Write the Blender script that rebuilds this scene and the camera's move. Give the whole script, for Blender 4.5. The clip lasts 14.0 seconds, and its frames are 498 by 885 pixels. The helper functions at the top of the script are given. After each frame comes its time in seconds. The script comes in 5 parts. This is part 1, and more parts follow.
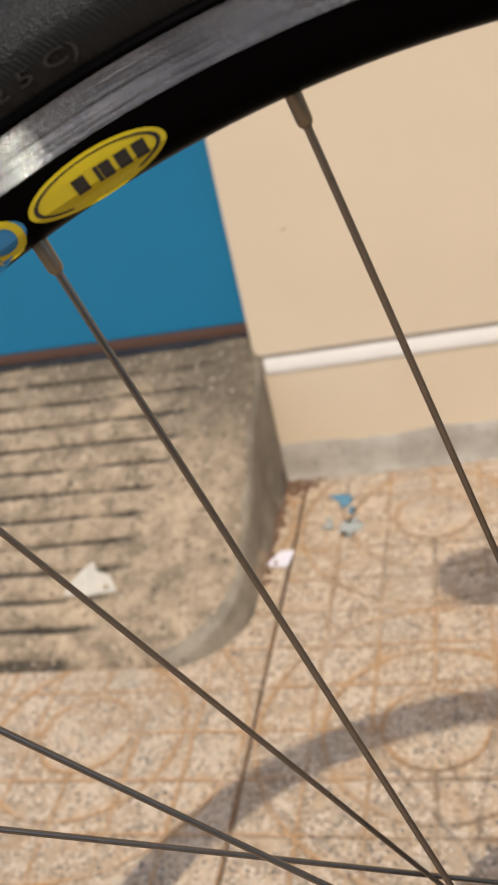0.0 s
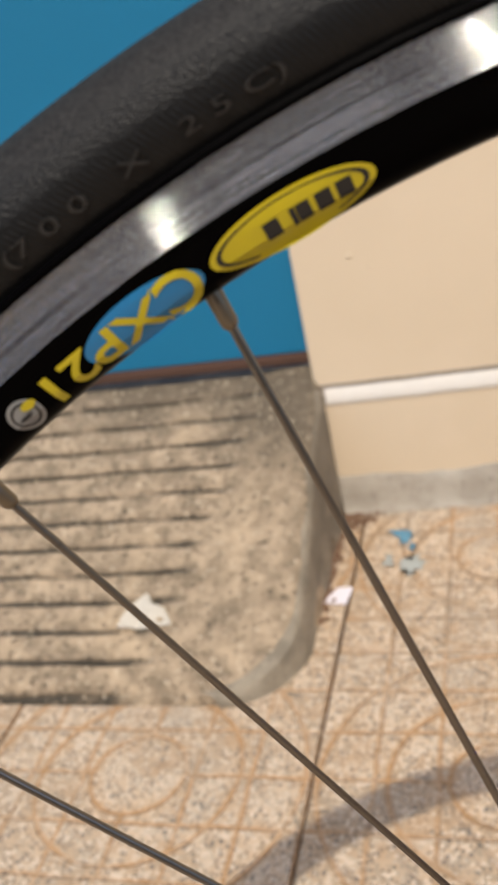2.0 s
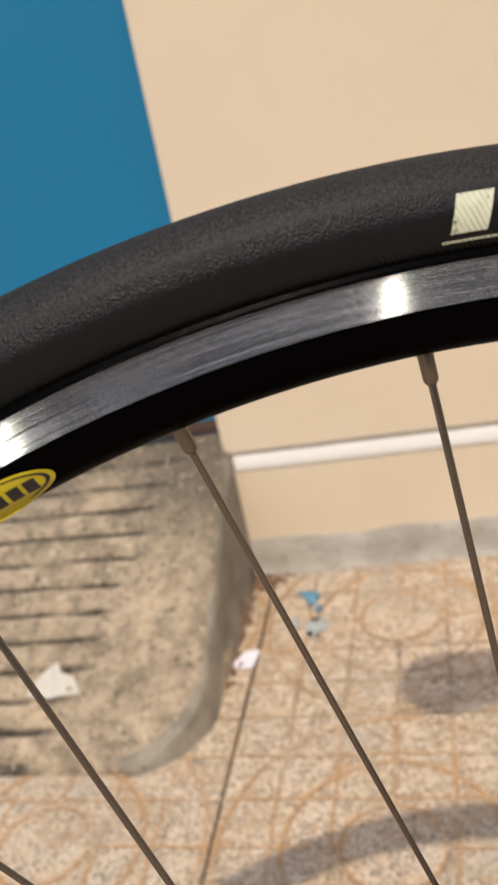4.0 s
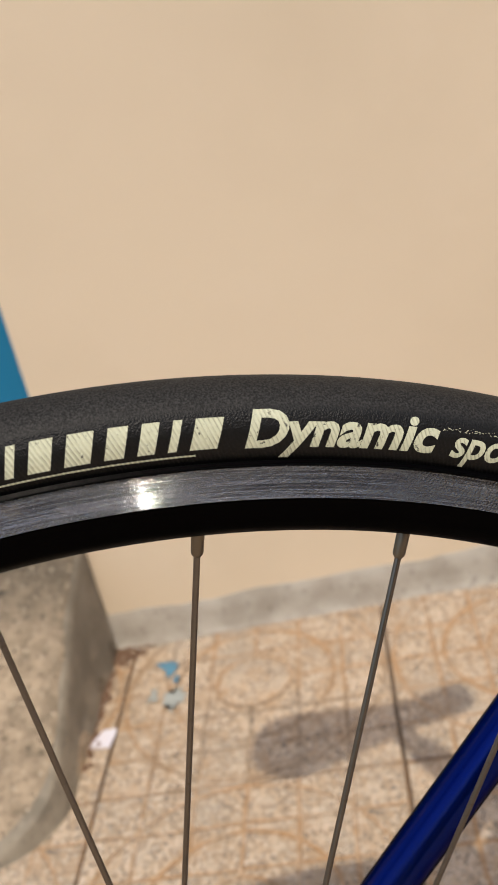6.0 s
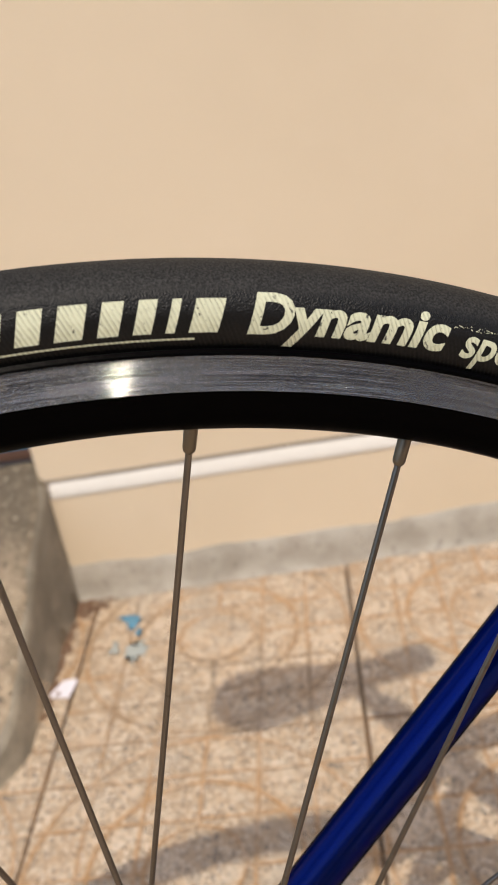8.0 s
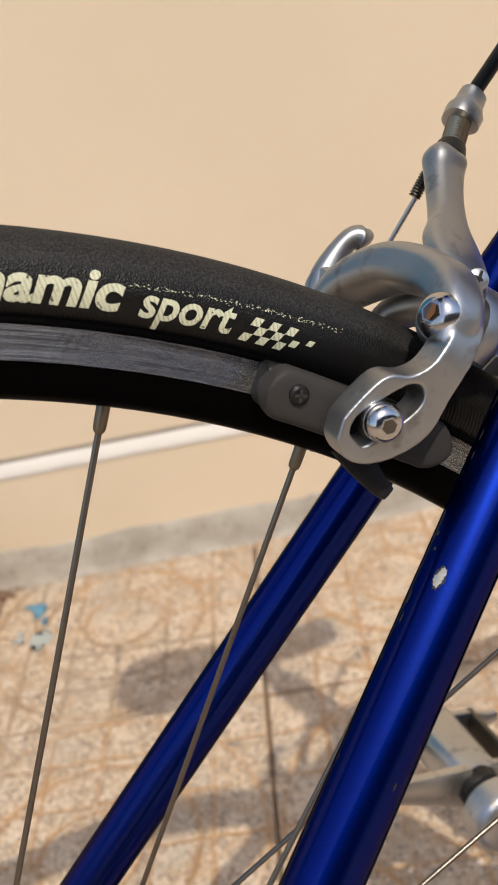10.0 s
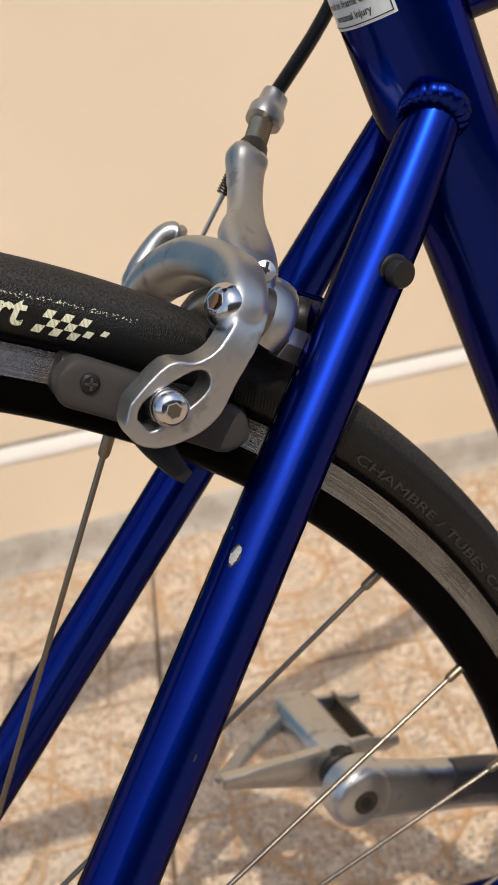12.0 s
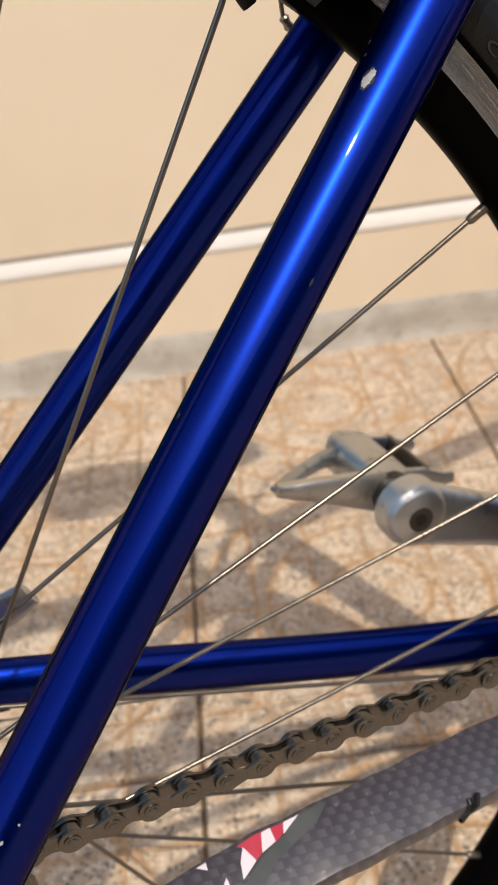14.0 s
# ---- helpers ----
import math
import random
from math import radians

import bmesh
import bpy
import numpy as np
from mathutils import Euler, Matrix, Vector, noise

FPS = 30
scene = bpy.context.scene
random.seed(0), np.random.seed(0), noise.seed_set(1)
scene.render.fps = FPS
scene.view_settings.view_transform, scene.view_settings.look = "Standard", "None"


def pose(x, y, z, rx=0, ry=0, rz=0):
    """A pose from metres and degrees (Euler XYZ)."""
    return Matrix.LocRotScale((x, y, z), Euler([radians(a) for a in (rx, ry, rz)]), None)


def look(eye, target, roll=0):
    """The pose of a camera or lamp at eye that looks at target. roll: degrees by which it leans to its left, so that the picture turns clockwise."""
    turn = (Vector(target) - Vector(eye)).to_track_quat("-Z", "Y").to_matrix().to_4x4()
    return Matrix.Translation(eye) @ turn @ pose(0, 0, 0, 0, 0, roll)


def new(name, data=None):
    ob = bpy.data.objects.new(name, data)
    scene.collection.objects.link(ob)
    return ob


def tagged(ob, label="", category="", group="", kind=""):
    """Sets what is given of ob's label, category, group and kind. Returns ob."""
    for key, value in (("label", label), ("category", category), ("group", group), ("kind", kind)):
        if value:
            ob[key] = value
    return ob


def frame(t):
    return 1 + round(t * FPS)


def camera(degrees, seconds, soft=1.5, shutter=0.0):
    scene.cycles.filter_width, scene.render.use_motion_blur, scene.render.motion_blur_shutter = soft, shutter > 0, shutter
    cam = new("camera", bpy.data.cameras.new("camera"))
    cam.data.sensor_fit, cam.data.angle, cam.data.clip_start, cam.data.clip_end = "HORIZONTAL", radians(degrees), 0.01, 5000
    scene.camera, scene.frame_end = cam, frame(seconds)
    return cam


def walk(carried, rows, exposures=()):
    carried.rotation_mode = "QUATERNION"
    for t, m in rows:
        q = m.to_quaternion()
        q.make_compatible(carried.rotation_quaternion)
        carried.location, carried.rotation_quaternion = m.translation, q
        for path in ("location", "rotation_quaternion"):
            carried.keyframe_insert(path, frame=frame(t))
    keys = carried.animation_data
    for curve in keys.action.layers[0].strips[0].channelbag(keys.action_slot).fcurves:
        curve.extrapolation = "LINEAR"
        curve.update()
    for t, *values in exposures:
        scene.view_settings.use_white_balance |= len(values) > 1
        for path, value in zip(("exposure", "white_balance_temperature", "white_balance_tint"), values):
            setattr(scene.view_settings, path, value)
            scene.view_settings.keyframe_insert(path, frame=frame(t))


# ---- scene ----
cam = camera(31.0, 14.0, soft=1.6)
cam.data.dof.use_dof = True
cam.data.dof.focus_distance = 0.25
cam.data.dof.aperture_fstop = 29.0
ROWS = [
    (0, -0.0271, -0.1869, 0.6517, 62.254, 11.885, 10.2),
    (0.5, -0.0358, -0.1737, 0.6534, 63.789, 11.856, 11.34),
    (1, -0.0566, -0.168, 0.6529, 64.182, 12.098, 12.324),
    (1.5, -0.0651, -0.1625, 0.6508, 64.244, 12.07, 13.098),
    (2, -0.0627, -0.1631, 0.6554, 64.201, 11.546, 12.959),
    (4.5, 0.0279, -0.1729, 0.7155, 66.342, 10.58, 8.371),
    (5, 0.0517, -0.1782, 0.7265, 66.962, 10.451, 6.869),
    (5.5, 0.0764, -0.1699, 0.7362, 67.056, 11.337, 5.12),
    (6, 0.1013, -0.1669, 0.7368, 66.875, 12.133, 2.699),
    (6.5, 0.1002, -0.1644, 0.7336, 66.44, 11.288, 1.754),
    (7, 0.0782, -0.1643, 0.7268, 65.892, 9.772, 2.605),
    (9.5, 0.1338, -0.1593, 0.7009, 63.35, 9.532, -1.047),
    (10, 0.1527, -0.1572, 0.6968, 63.035, 9.727, -2.277),
    (10.5, 0.1647, -0.1557, 0.6972, 63.013, 9.511, -4.031),
    (11, 0.1721, -0.1602, 0.6979, 63.078, 9.319, -5.571),
    (11.5, 0.1824, -0.1639, 0.6972, 62.95, 9.098, -7.117),
    (12, 0.1826, -0.1698, 0.6914, 62.413, 8.724, -7.895),
    (12.5, 0.1774, -0.1773, 0.6696, 61.219, 7.955, -7.757),
    (13, 0.1693, -0.1857, 0.6544, 59.8207, 7.4522, -7.2185),
    (13.5, 0.1592, -0.1951, 0.6366, 58.6486, 6.8288, -6.4387),
    (14, 0.1405, -0.2043, 0.6054, 56.6227, 5.4532, -4.7739),
]
EXPOSURES = [(0.0, 0.27), (2.0, 0.36), (5.0, 0.36), (6.0, 0.21), (7.0, 0.27), (9.5, 0.36), (11.0, 0.38), (12.0, 0.46), (14.0, 0.45)]
walk(cam, [(r[0], pose(*r[1:])) for r in ROWS], EXPOSURES)

# ---- world and sun ----
SUN = Vector((-0.15, 0.64, -1.0))
world = bpy.data.worlds.new("sky")
scene.world = world
world.use_nodes = True
wn = world.node_tree
sky = wn.nodes.new("ShaderNodeTexSky")
sky.sky_type = "NISHITA"
sky.sun_disc = False
sky.sun_elevation = math.atan2(1.0, math.hypot(0.15, 0.64))
sky.sun_rotation = math.atan2(0.15, -0.64)
sky.dust_density = 2.0
wn.links.new(sky.outputs[0], wn.nodes["Background"].inputs[0])
wn.nodes["Background"].inputs[1].default_value = 0.138
sun_data = bpy.data.lights.new("sun", "SUN")
sun_data.energy, sun_data.angle, sun_data.color = 2.4, radians(0.6), (1.0, 0.895, 0.745)
sun = new("sun", sun_data)
sun.matrix_world = look((1.5, -6.4, 10.0), Vector((1.5, -6.4, 10.0)) + SUN)
scene.view_settings.exposure = 0.37


# ---- material helpers ----
class Nodes:
    """A short way to write node trees."""

    def __init__(self, name, **principled):
        self.mat = bpy.data.materials.new(name)
        self.mat.use_nodes = True
        self.tree = self.mat.node_tree
        self.bsdf = self.tree.nodes["Principled BSDF"]
        for key, value in principled.items():
            self.put(self.bsdf.inputs[key.replace("_", " ")], value)

    def put(self, socket, value):
        if isinstance(value, bpy.types.NodeSocket):
            self.tree.links.new(value, socket)
        elif isinstance(value, (tuple, list)) and len(value) == 3 and len(socket.default_value) == 4:
            socket.default_value = (*value, 1)
        else:
            socket.default_value = value

    def node(self, kind, **props):
        n = self.tree.nodes.new("ShaderNode" + kind)
        for key, value in props.items():
            setattr(n, key, value)
        return n

    def math(self, op, a, b=0.0, c=0.0, clamp=False):
        n = self.node("Math", operation=op, use_clamp=clamp)
        for socket, value in zip(n.inputs, (a, b, c)):
            self.put(socket, value)
        return n.outputs[0]

    def coords(self, which="Object"):
        return self.node("TexCoord").outputs[which]

    def split(self, vec):
        n = self.node("SeparateXYZ")
        self.put(n.inputs[0], vec)
        return n.outputs

    def join(self, x, y, z):
        n = self.node("CombineXYZ")
        for socket, value in zip(n.inputs, (x, y, z)):
            self.put(socket, value)
        return n.outputs[0]

    def noise(self, scale, detail=4.0, vec=None, rough=0.55):
        n = self.node("TexNoise")
        if vec is not None:
            self.put(n.inputs["Vector"], vec)
        n.inputs["Scale"].default_value, n.inputs["Detail"].default_value, n.inputs["Roughness"].default_value = scale, detail, rough
        return n.outputs["Fac"]

    def voronoi(self, scale, vec=None, out="Distance", feature="F1"):
        n = self.node("TexVoronoi", feature=feature)
        if vec is not None:
            self.put(n.inputs["Vector"], vec)
        n.inputs["Scale"].default_value = scale
        return n.outputs[out]

    def band(self, value, low, high):
        """0 below low, 1 above high."""
        n = self.node("MapRange", interpolation_type="SMOOTHSTEP")
        self.put(n.inputs["Value"], value)
        self.put(n.inputs["From Min"], low)
        self.put(n.inputs["From Max"], high)
        return n.outputs[0]

    def mix(self, fac, a, b, how="MIX"):
        n = self.node("Mix", data_type="RGBA", blend_type=how)
        self.put(n.inputs[0], fac)
        self.put(n.inputs[6], a)
        self.put(n.inputs[7], b)
        return n.outputs[2]

    def bump(self, height, distance=0.001, strength=1.0, normal=None):
        n = self.node("Bump")
        n.inputs["Strength"].default_value, n.inputs["Distance"].default_value = strength, distance
        self.put(n.inputs["Height"], height)
        if normal is not None:
            self.put(n.inputs["Normal"], normal)
        return n.outputs[0]

    def set(self, **inputs):
        for key, value in inputs.items():
            self.put(self.bsdf.inputs[key.replace("_", " ")], value)
        return self.mat


def plain(name, colour, rough=0.5, metal=0.0, grain=0.0, scale=200.0, **more):
    """A surface of one colour with grain in its tone, gloss and relief."""
    n = Nodes(name, Metallic=metal)
    k = n.noise(scale, 5.0, n.coords())
    big = n.noise(scale * 0.09, 3.0, n.coords())
    tone = n.math("ADD", n.math("MULTIPLY", k, 0.5), n.math("MULTIPLY", big, 0.5))
    lo, hi = [tuple(min(1.0, c * f) for c in colour) for f in (1 - grain, 1 + grain)]
    n.set(Base_Color=n.mix(tone, lo, hi), Roughness=n.math("ADD", rough - 0.08, n.math("MULTIPLY", tone, 0.16)), **more)
    if grain:
        n.set(Normal=n.bump(k, 0.0004, 0.25))
    return n.mat


# ---- mesh helpers ----
def part(name, bm, material, parent=None, label="", smooth=True):
    """Links a bmesh as one mesh object, under a thing or under a part."""
    data = bpy.data.meshes.new(name)
    bm.normal_update()
    bm.to_mesh(data)
    bm.free()
    if smooth:
        for p in data.polygons:
            p.use_smooth = True
        data.set_sharp_from_angle(angle=radians(38))
    data.materials.append(material)
    ob = new(name, data)
    if parent is not None:
        ob.parent = parent
    if label:
        ob["label"] = label
    return ob


def box(bm, lo, hi, bevel=0.0, segments=2, m=None):
    made = bmesh.ops.create_cube(bm, size=1.0)["verts"]
    lo, hi = Vector(lo), Vector(hi)
    for v in made:
        v.co = Vector([(lo[i] + hi[i]) / 2 + v.co[i] * (hi[i] - lo[i]) for i in range(3)])
    if bevel:
        edges = list({e for v in made for e in v.link_edges})
        made = [v for v in bmesh.ops.bevel(bm, geom=edges, offset=bevel, segments=segments, affect="EDGES", profile=0.6)["verts"]] or made
    if m is not None:
        bmesh.ops.transform(bm, matrix=m, verts=[v for v in bm.verts if v in set(made)])
    return bm


def smoothed(points, steps):
    """A Catmull-Rom line through the points."""
    pts = [Vector(p) for p in points]
    out = []
    for i in range(len(pts) - 1):
        a, b, c, d = pts[max(i - 1, 0)], pts[i], pts[i + 1], pts[min(i + 2, len(pts) - 1)]
        for s in range(steps):
            t = s / steps
            out.append(0.5 * ((2 * b) + (c - a) * t + (2 * a - 5 * b + 4 * c - d) * t * t + (3 * b - a - 3 * c + d) * t ** 3))
    return out + [pts[-1]]


def sweep(bm, line, size, segments=16, side=(0, 1, 0), square=2.0, cap=True):
    """A tube along a line. size(s) gives its two half widths (along side, and across) at s from 0 to 1; square above 2 flattens its faces."""
    line = [Vector(p) for p in line]
    rings = []
    total = len(line) - 1
    side = Vector(side)
    for i, p in enumerate(line):
        ahead = (line[min(i + 1, total)] - line[max(i - 1, 0)]).normalized()
        a = (side - ahead * side.dot(ahead)).normalized()
        b = ahead.cross(a)
        ra, rb = size(i / total) if callable(size) else size
        ring = []
        for k in range(segments):
            w = 2 * math.pi * k / segments
            c, s = math.cos(w), math.sin(w)
            c, s = math.copysign(abs(c) ** (2 / square), c), math.copysign(abs(s) ** (2 / square), s)
            ring.append(bm.verts.new(p + a * ra * c + b * rb * s))
        rings.append(ring)
    for r, q in zip(rings, rings[1:]):
        for k in range(segments):
            bm.faces.new((r[k], r[(k + 1) % segments], q[(k + 1) % segments], q[k]))
    if cap:
        bm.faces.new(rings[0][::-1])
        bm.faces.new(rings[-1])
    return bm


def rod(bm, a, b, radius, segments=12, radius_b=None):
    radius_b = radius if radius_b is None else radius_b
    d = Vector(b) - Vector(a)
    side = (1, 0, 0) if abs(d.normalized().x) < 0.8 else (0, 1, 0)
    return sweep(bm, [a, b], lambda s: (radius + (radius_b - radius) * s,) * 2, segments, side)


def turned(bm, a, b, profile, segments=24):
    """A lathe-turned piece along a to b. profile: (share of the way, radius)."""
    a, b = Vector(a), Vector(b)
    ahead = (b - a).normalized()
    side = Vector((1, 0, 0)) if abs(ahead.x) < 0.8 else Vector((0, 1, 0))
    u = (side - ahead * side.dot(ahead)).normalized()
    v = ahead.cross(u)
    rings = []
    for share, r in profile:
        rings.append([bm.verts.new(a + (b - a) * share + (u * math.cos(w) + v * math.sin(w)) * max(r, 1e-5)) for w in [2 * math.pi * k / segments for k in range(segments)]])
    for r, q in zip(rings, rings[1:]):
        for k in range(segments):
            bm.faces.new((r[k], r[(k + 1) % segments], q[(k + 1) % segments], q[k]))
    bm.faces.new(rings[0][::-1])
    bm.faces.new(rings[-1])
    return bm


def wheel_point(angle, r, y=0.0):
    """A place on the wheel: degrees clockwise from the top, radius, sideways."""
    a = radians(angle)
    return Vector((r * math.sin(a), y, r * math.cos(a)))


def revolved(profile, steps, closed=True):
    """A ring about the wheel's axle. profile: (radius, sideways)."""
    bm = bmesh.new()
    rings = [[bm.verts.new(wheel_point(360 * i / steps, r, y)) for r, y in profile] for i in range(steps)]
    n = len(profile)
    for i in range(steps):
        p, q = rings[i], rings[(i + 1) % steps]
        for k in range(n if closed else n - 1):
            bm.faces.new((p[k], q[k], q[(k + 1) % n], p[(k + 1) % n]))
    bmesh.ops.recalc_face_normals(bm, faces=bm.faces)
    return bm


# ---- materials ----
def wall_paint():
    n = Nodes("beige wall paint")
    c = n.coords()
    big, mid, fine = n.noise(1.6, 4, c), n.noise(9, 4, c), n.noise(420, 3, c)
    col = n.mix(n.band(big, 0.3, 0.7), (0.60, 0.492, 0.352), (0.68, 0.562, 0.412))
    col = n.mix(n.math("MULTIPLY", n.band(mid, 0.55, 0.75), 0.16), col, (0.73, 0.61, 0.475))
    h = n.math("ADD", n.math("MULTIPLY", mid, 1.0), n.math("MULTIPLY", fine, 0.12))
    n.set(Base_Color=col, Roughness=0.78, Normal=n.bump(h, 0.004, 0.25))
    return n.mat


def concrete(name, light, dark, stain):
    n = Nodes(name)
    c = n.coords()
    big, mid, fine = n.noise(3.2, 5, c), n.noise(22, 6, c), n.noise(260, 4, c)
    pits = n.voronoi(170, c)
    col = n.mix(n.band(mid, 0.35, 0.68), dark, light)
    col = n.mix(n.math("MULTIPLY", n.band(big, 0.5, 0.72), 0.55), col, stain)
    col = n.mix(n.math("MULTIPLY", n.band(n.noise(90, 3, c), 0.6, 0.7), 0.5), col, tuple(0.45 * v for v in dark))
    col = n.mix(n.band(pits, 0.16, 0.07), col, (0.1, 0.09, 0.08))
    h = n.math("ADD", n.math("MULTIPLY", fine, 0.5), n.math("ADD", n.math("MULTIPLY", mid, 1.2), n.band(pits, 0.05, 0.2)))
    n.set(Base_Color=col, Roughness=0.9, Normal=n.bump(h, 0.0025, 0.6))
    return n.mat


def ramp_concrete(name, light, dark, stain):
    """Rough concrete with grit, black dirt and painted-in shade in the scored grooves and a dark damp stain by the
    door.
    """
    n = Nodes(name)
    c = n.coords()
    x, y, z = n.split(c)
    big, mid, fine = n.noise(5, 6, c), n.noise(45, 6, c), n.noise(330, 4, c)
    col = n.mix(n.band(mid, 0.32, 0.7), dark, light)
    col = n.mix(n.math("MULTIPLY", n.band(big, 0.48, 0.7), 0.45), col, (0.375, 0.287, 0.193))
    col = n.mix(n.math("MULTIPLY", n.band(n.noise(11, 5, c), 0.5, 0.72), 0.55), col, (0.51, 0.388, 0.256))
    damp = n.math("ADD", n.math("MULTIPLY", big, 0.22), n.math("ADD", n.math("MULTIPLY", y, 1.0), n.math("MULTIPLY", x, 0.35)))
    col = n.mix(n.math("MULTIPLY", n.band(damp, 0.72, 0.88), 0.8), col, stain)
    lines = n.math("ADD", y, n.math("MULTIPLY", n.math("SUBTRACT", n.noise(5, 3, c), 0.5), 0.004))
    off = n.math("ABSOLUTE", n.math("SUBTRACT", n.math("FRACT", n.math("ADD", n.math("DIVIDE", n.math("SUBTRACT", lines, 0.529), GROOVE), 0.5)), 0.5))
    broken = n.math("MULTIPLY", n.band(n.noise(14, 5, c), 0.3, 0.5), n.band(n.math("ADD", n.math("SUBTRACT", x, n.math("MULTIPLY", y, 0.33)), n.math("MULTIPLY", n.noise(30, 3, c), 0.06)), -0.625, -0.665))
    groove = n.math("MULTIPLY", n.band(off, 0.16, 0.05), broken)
    # near-black colour in the grooves: dirt plus the shade inside them, painted
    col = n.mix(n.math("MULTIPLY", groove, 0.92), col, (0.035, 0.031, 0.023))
    col = n.mix(n.math("MULTIPLY", n.band(n.noise(120, 4, c), 0.57, 0.66), 0.75), col, tuple(0.3 * v for v in dark))
    col = n.mix(n.math("MULTIPLY", n.band(n.noise(160, 4, c, 0.5), 0.6, 0.68), 0.65), col, (0.56, 0.47, 0.35))
    h = n.math("ADD", n.math("MULTIPLY", fine, 0.6), n.math("ADD", n.math("MULTIPLY", mid, 1.3), n.math("MULTIPLY", groove, -2.0)))
    n.set(Base_Color=col, Roughness=0.92, Normal=n.bump(h, 0.003, 0.7))
    return n.mat


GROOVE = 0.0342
PITCH = 0.3575


def terrazzo():
    """Stamped terrazzo paving: chips in a sandy ground, with orange mortar in the stamped lines."""
    n = Nodes("stamped terrazzo tile")
    c = n.coords()
    x, y, z = n.split(c)
    wob = n.math("MULTIPLY", n.math("SUBTRACT", n.noise(14, 3, c), 0.5), 0.006)
    x, y = n.math("ADD", x, wob), n.math("SUBTRACT", y, wob)
    r = n.math("SQRT", n.math("ADD", n.math("MULTIPLY", x, x), n.math("MULTIPLY", y, y)))
    cell = PITCH / 6

    def line(v):
        off = n.math("ABSOLUTE", n.math("SUBTRACT", n.math("FRACT", n.math("ADD", n.math("DIVIDE", v, cell), 0.5)), 0.5))
        return n.band(off, 0.055, 0.02)

    grid = n.math("MULTIPLY", n.math("MAXIMUM", line(x), line(y)), n.band(r, 0.048, 0.052))
    rings, halo = 0.0, 0.0
    for radius in (0.050, 0.107, 0.172):
        off = n.math("ABSOLUTE", n.math("SUBTRACT", r, radius))
        rings = n.math("MAXIMUM", rings, n.band(off, 0.0034, 0.0012))
        halo = n.math("MAXIMUM", halo, n.band(off, 0.015, 0.003))
    grooves = n.math("MAXIMUM", n.math("MULTIPLY", grid, 0.95), rings)
    wear = n.band(n.noise(11, 4, c), 0.34, 0.6)
    seen = n.math("MULTIPLY", grooves, n.math("ADD", n.math("MULTIPLY", wear, 0.7), 0.3))
    chips = n.node("TexVoronoi")
    n.put(chips.inputs["Vector"], c)
    chips.inputs["Scale"].default_value = 240
    specks = n.voronoi(260, c)
    speck_tone = n.split(n.voronoi(260, c, "Color"))
    tone = n.split(chips.outputs["Color"])
    rnd = n.node("ObjectInfo").outputs["Random"]
    ground = n.mix(n.band(n.noise(9, 5, c), 0.32, 0.68), (0.395, 0.290, 0.193), (0.525, 0.400, 0.282))
    ground = n.mix(n.math("MULTIPLY", rnd, 0.3), ground, (0.48, 0.345, 0.222))
    chip = n.mix(n.band(tone[0], 0.3, 0.75), (0.34, 0.275, 0.2), (0.63, 0.522, 0.413))
    chip = n.mix(n.band(tone[1], 0.88, 0.9), chip, (0.15, 0.135, 0.12))
    col = n.mix(n.math("MULTIPLY", n.band(chips.outputs["Distance"], 0.62, 0.4), n.band(n.noise(6, 4, c), 0.2, 0.5)), ground, chip)
    col = n.mix(n.math("MULTIPLY", n.band(specks, 0.42, 0.25), n.band(speck_tone[2], 0.74, 0.76)), col, (0.075, 0.068, 0.06))
    # worn pale spots, brown film and grey grime, each with its own spread
    col = n.mix(n.math("MULTIPLY", n.band(n.noise(38, 5, c), 0.54, 0.66), 0.55), col, (0.60, 0.50, 0.39))
    col = n.mix(n.math("MULTIPLY", n.band(n.noise(27, 5, n.join(n.math("ADD", x, 3.0), y, rnd)), 0.53, 0.68), 0.55), col, (0.40, 0.265, 0.155))
    col = n.mix(n.math("MULTIPLY", n.band(n.noise(7, 6, n.join(x, y, n.math("MULTIPLY", rnd, 9.0)), 0.65), 0.5, 0.66), 0.5), col, (0.34, 0.30, 0.245))
    filling = n.mix(n.band(n.math("ADD", n.noise(4, 3, c), n.math("MULTIPLY", rnd, 0.3)), 0.7, 0.86), (0.40, 0.205, 0.07), (0.16, 0.11, 0.067))
    col = n.mix(n.math("MULTIPLY", n.math("MULTIPLY", halo, wear), 0.25), col, (0.44, 0.27, 0.13))
    col = n.mix(n.math("MULTIPLY", seen, 0.66), col, filling)
    h = n.math("SUBTRACT", n.math("MULTIPLY", n.noise(300, 4, c), 0.15), grooves)
    n.set(Base_Color=col, Roughness=0.75, Normal=n.bump(h, 0.0018, 0.8))
    return n.mat


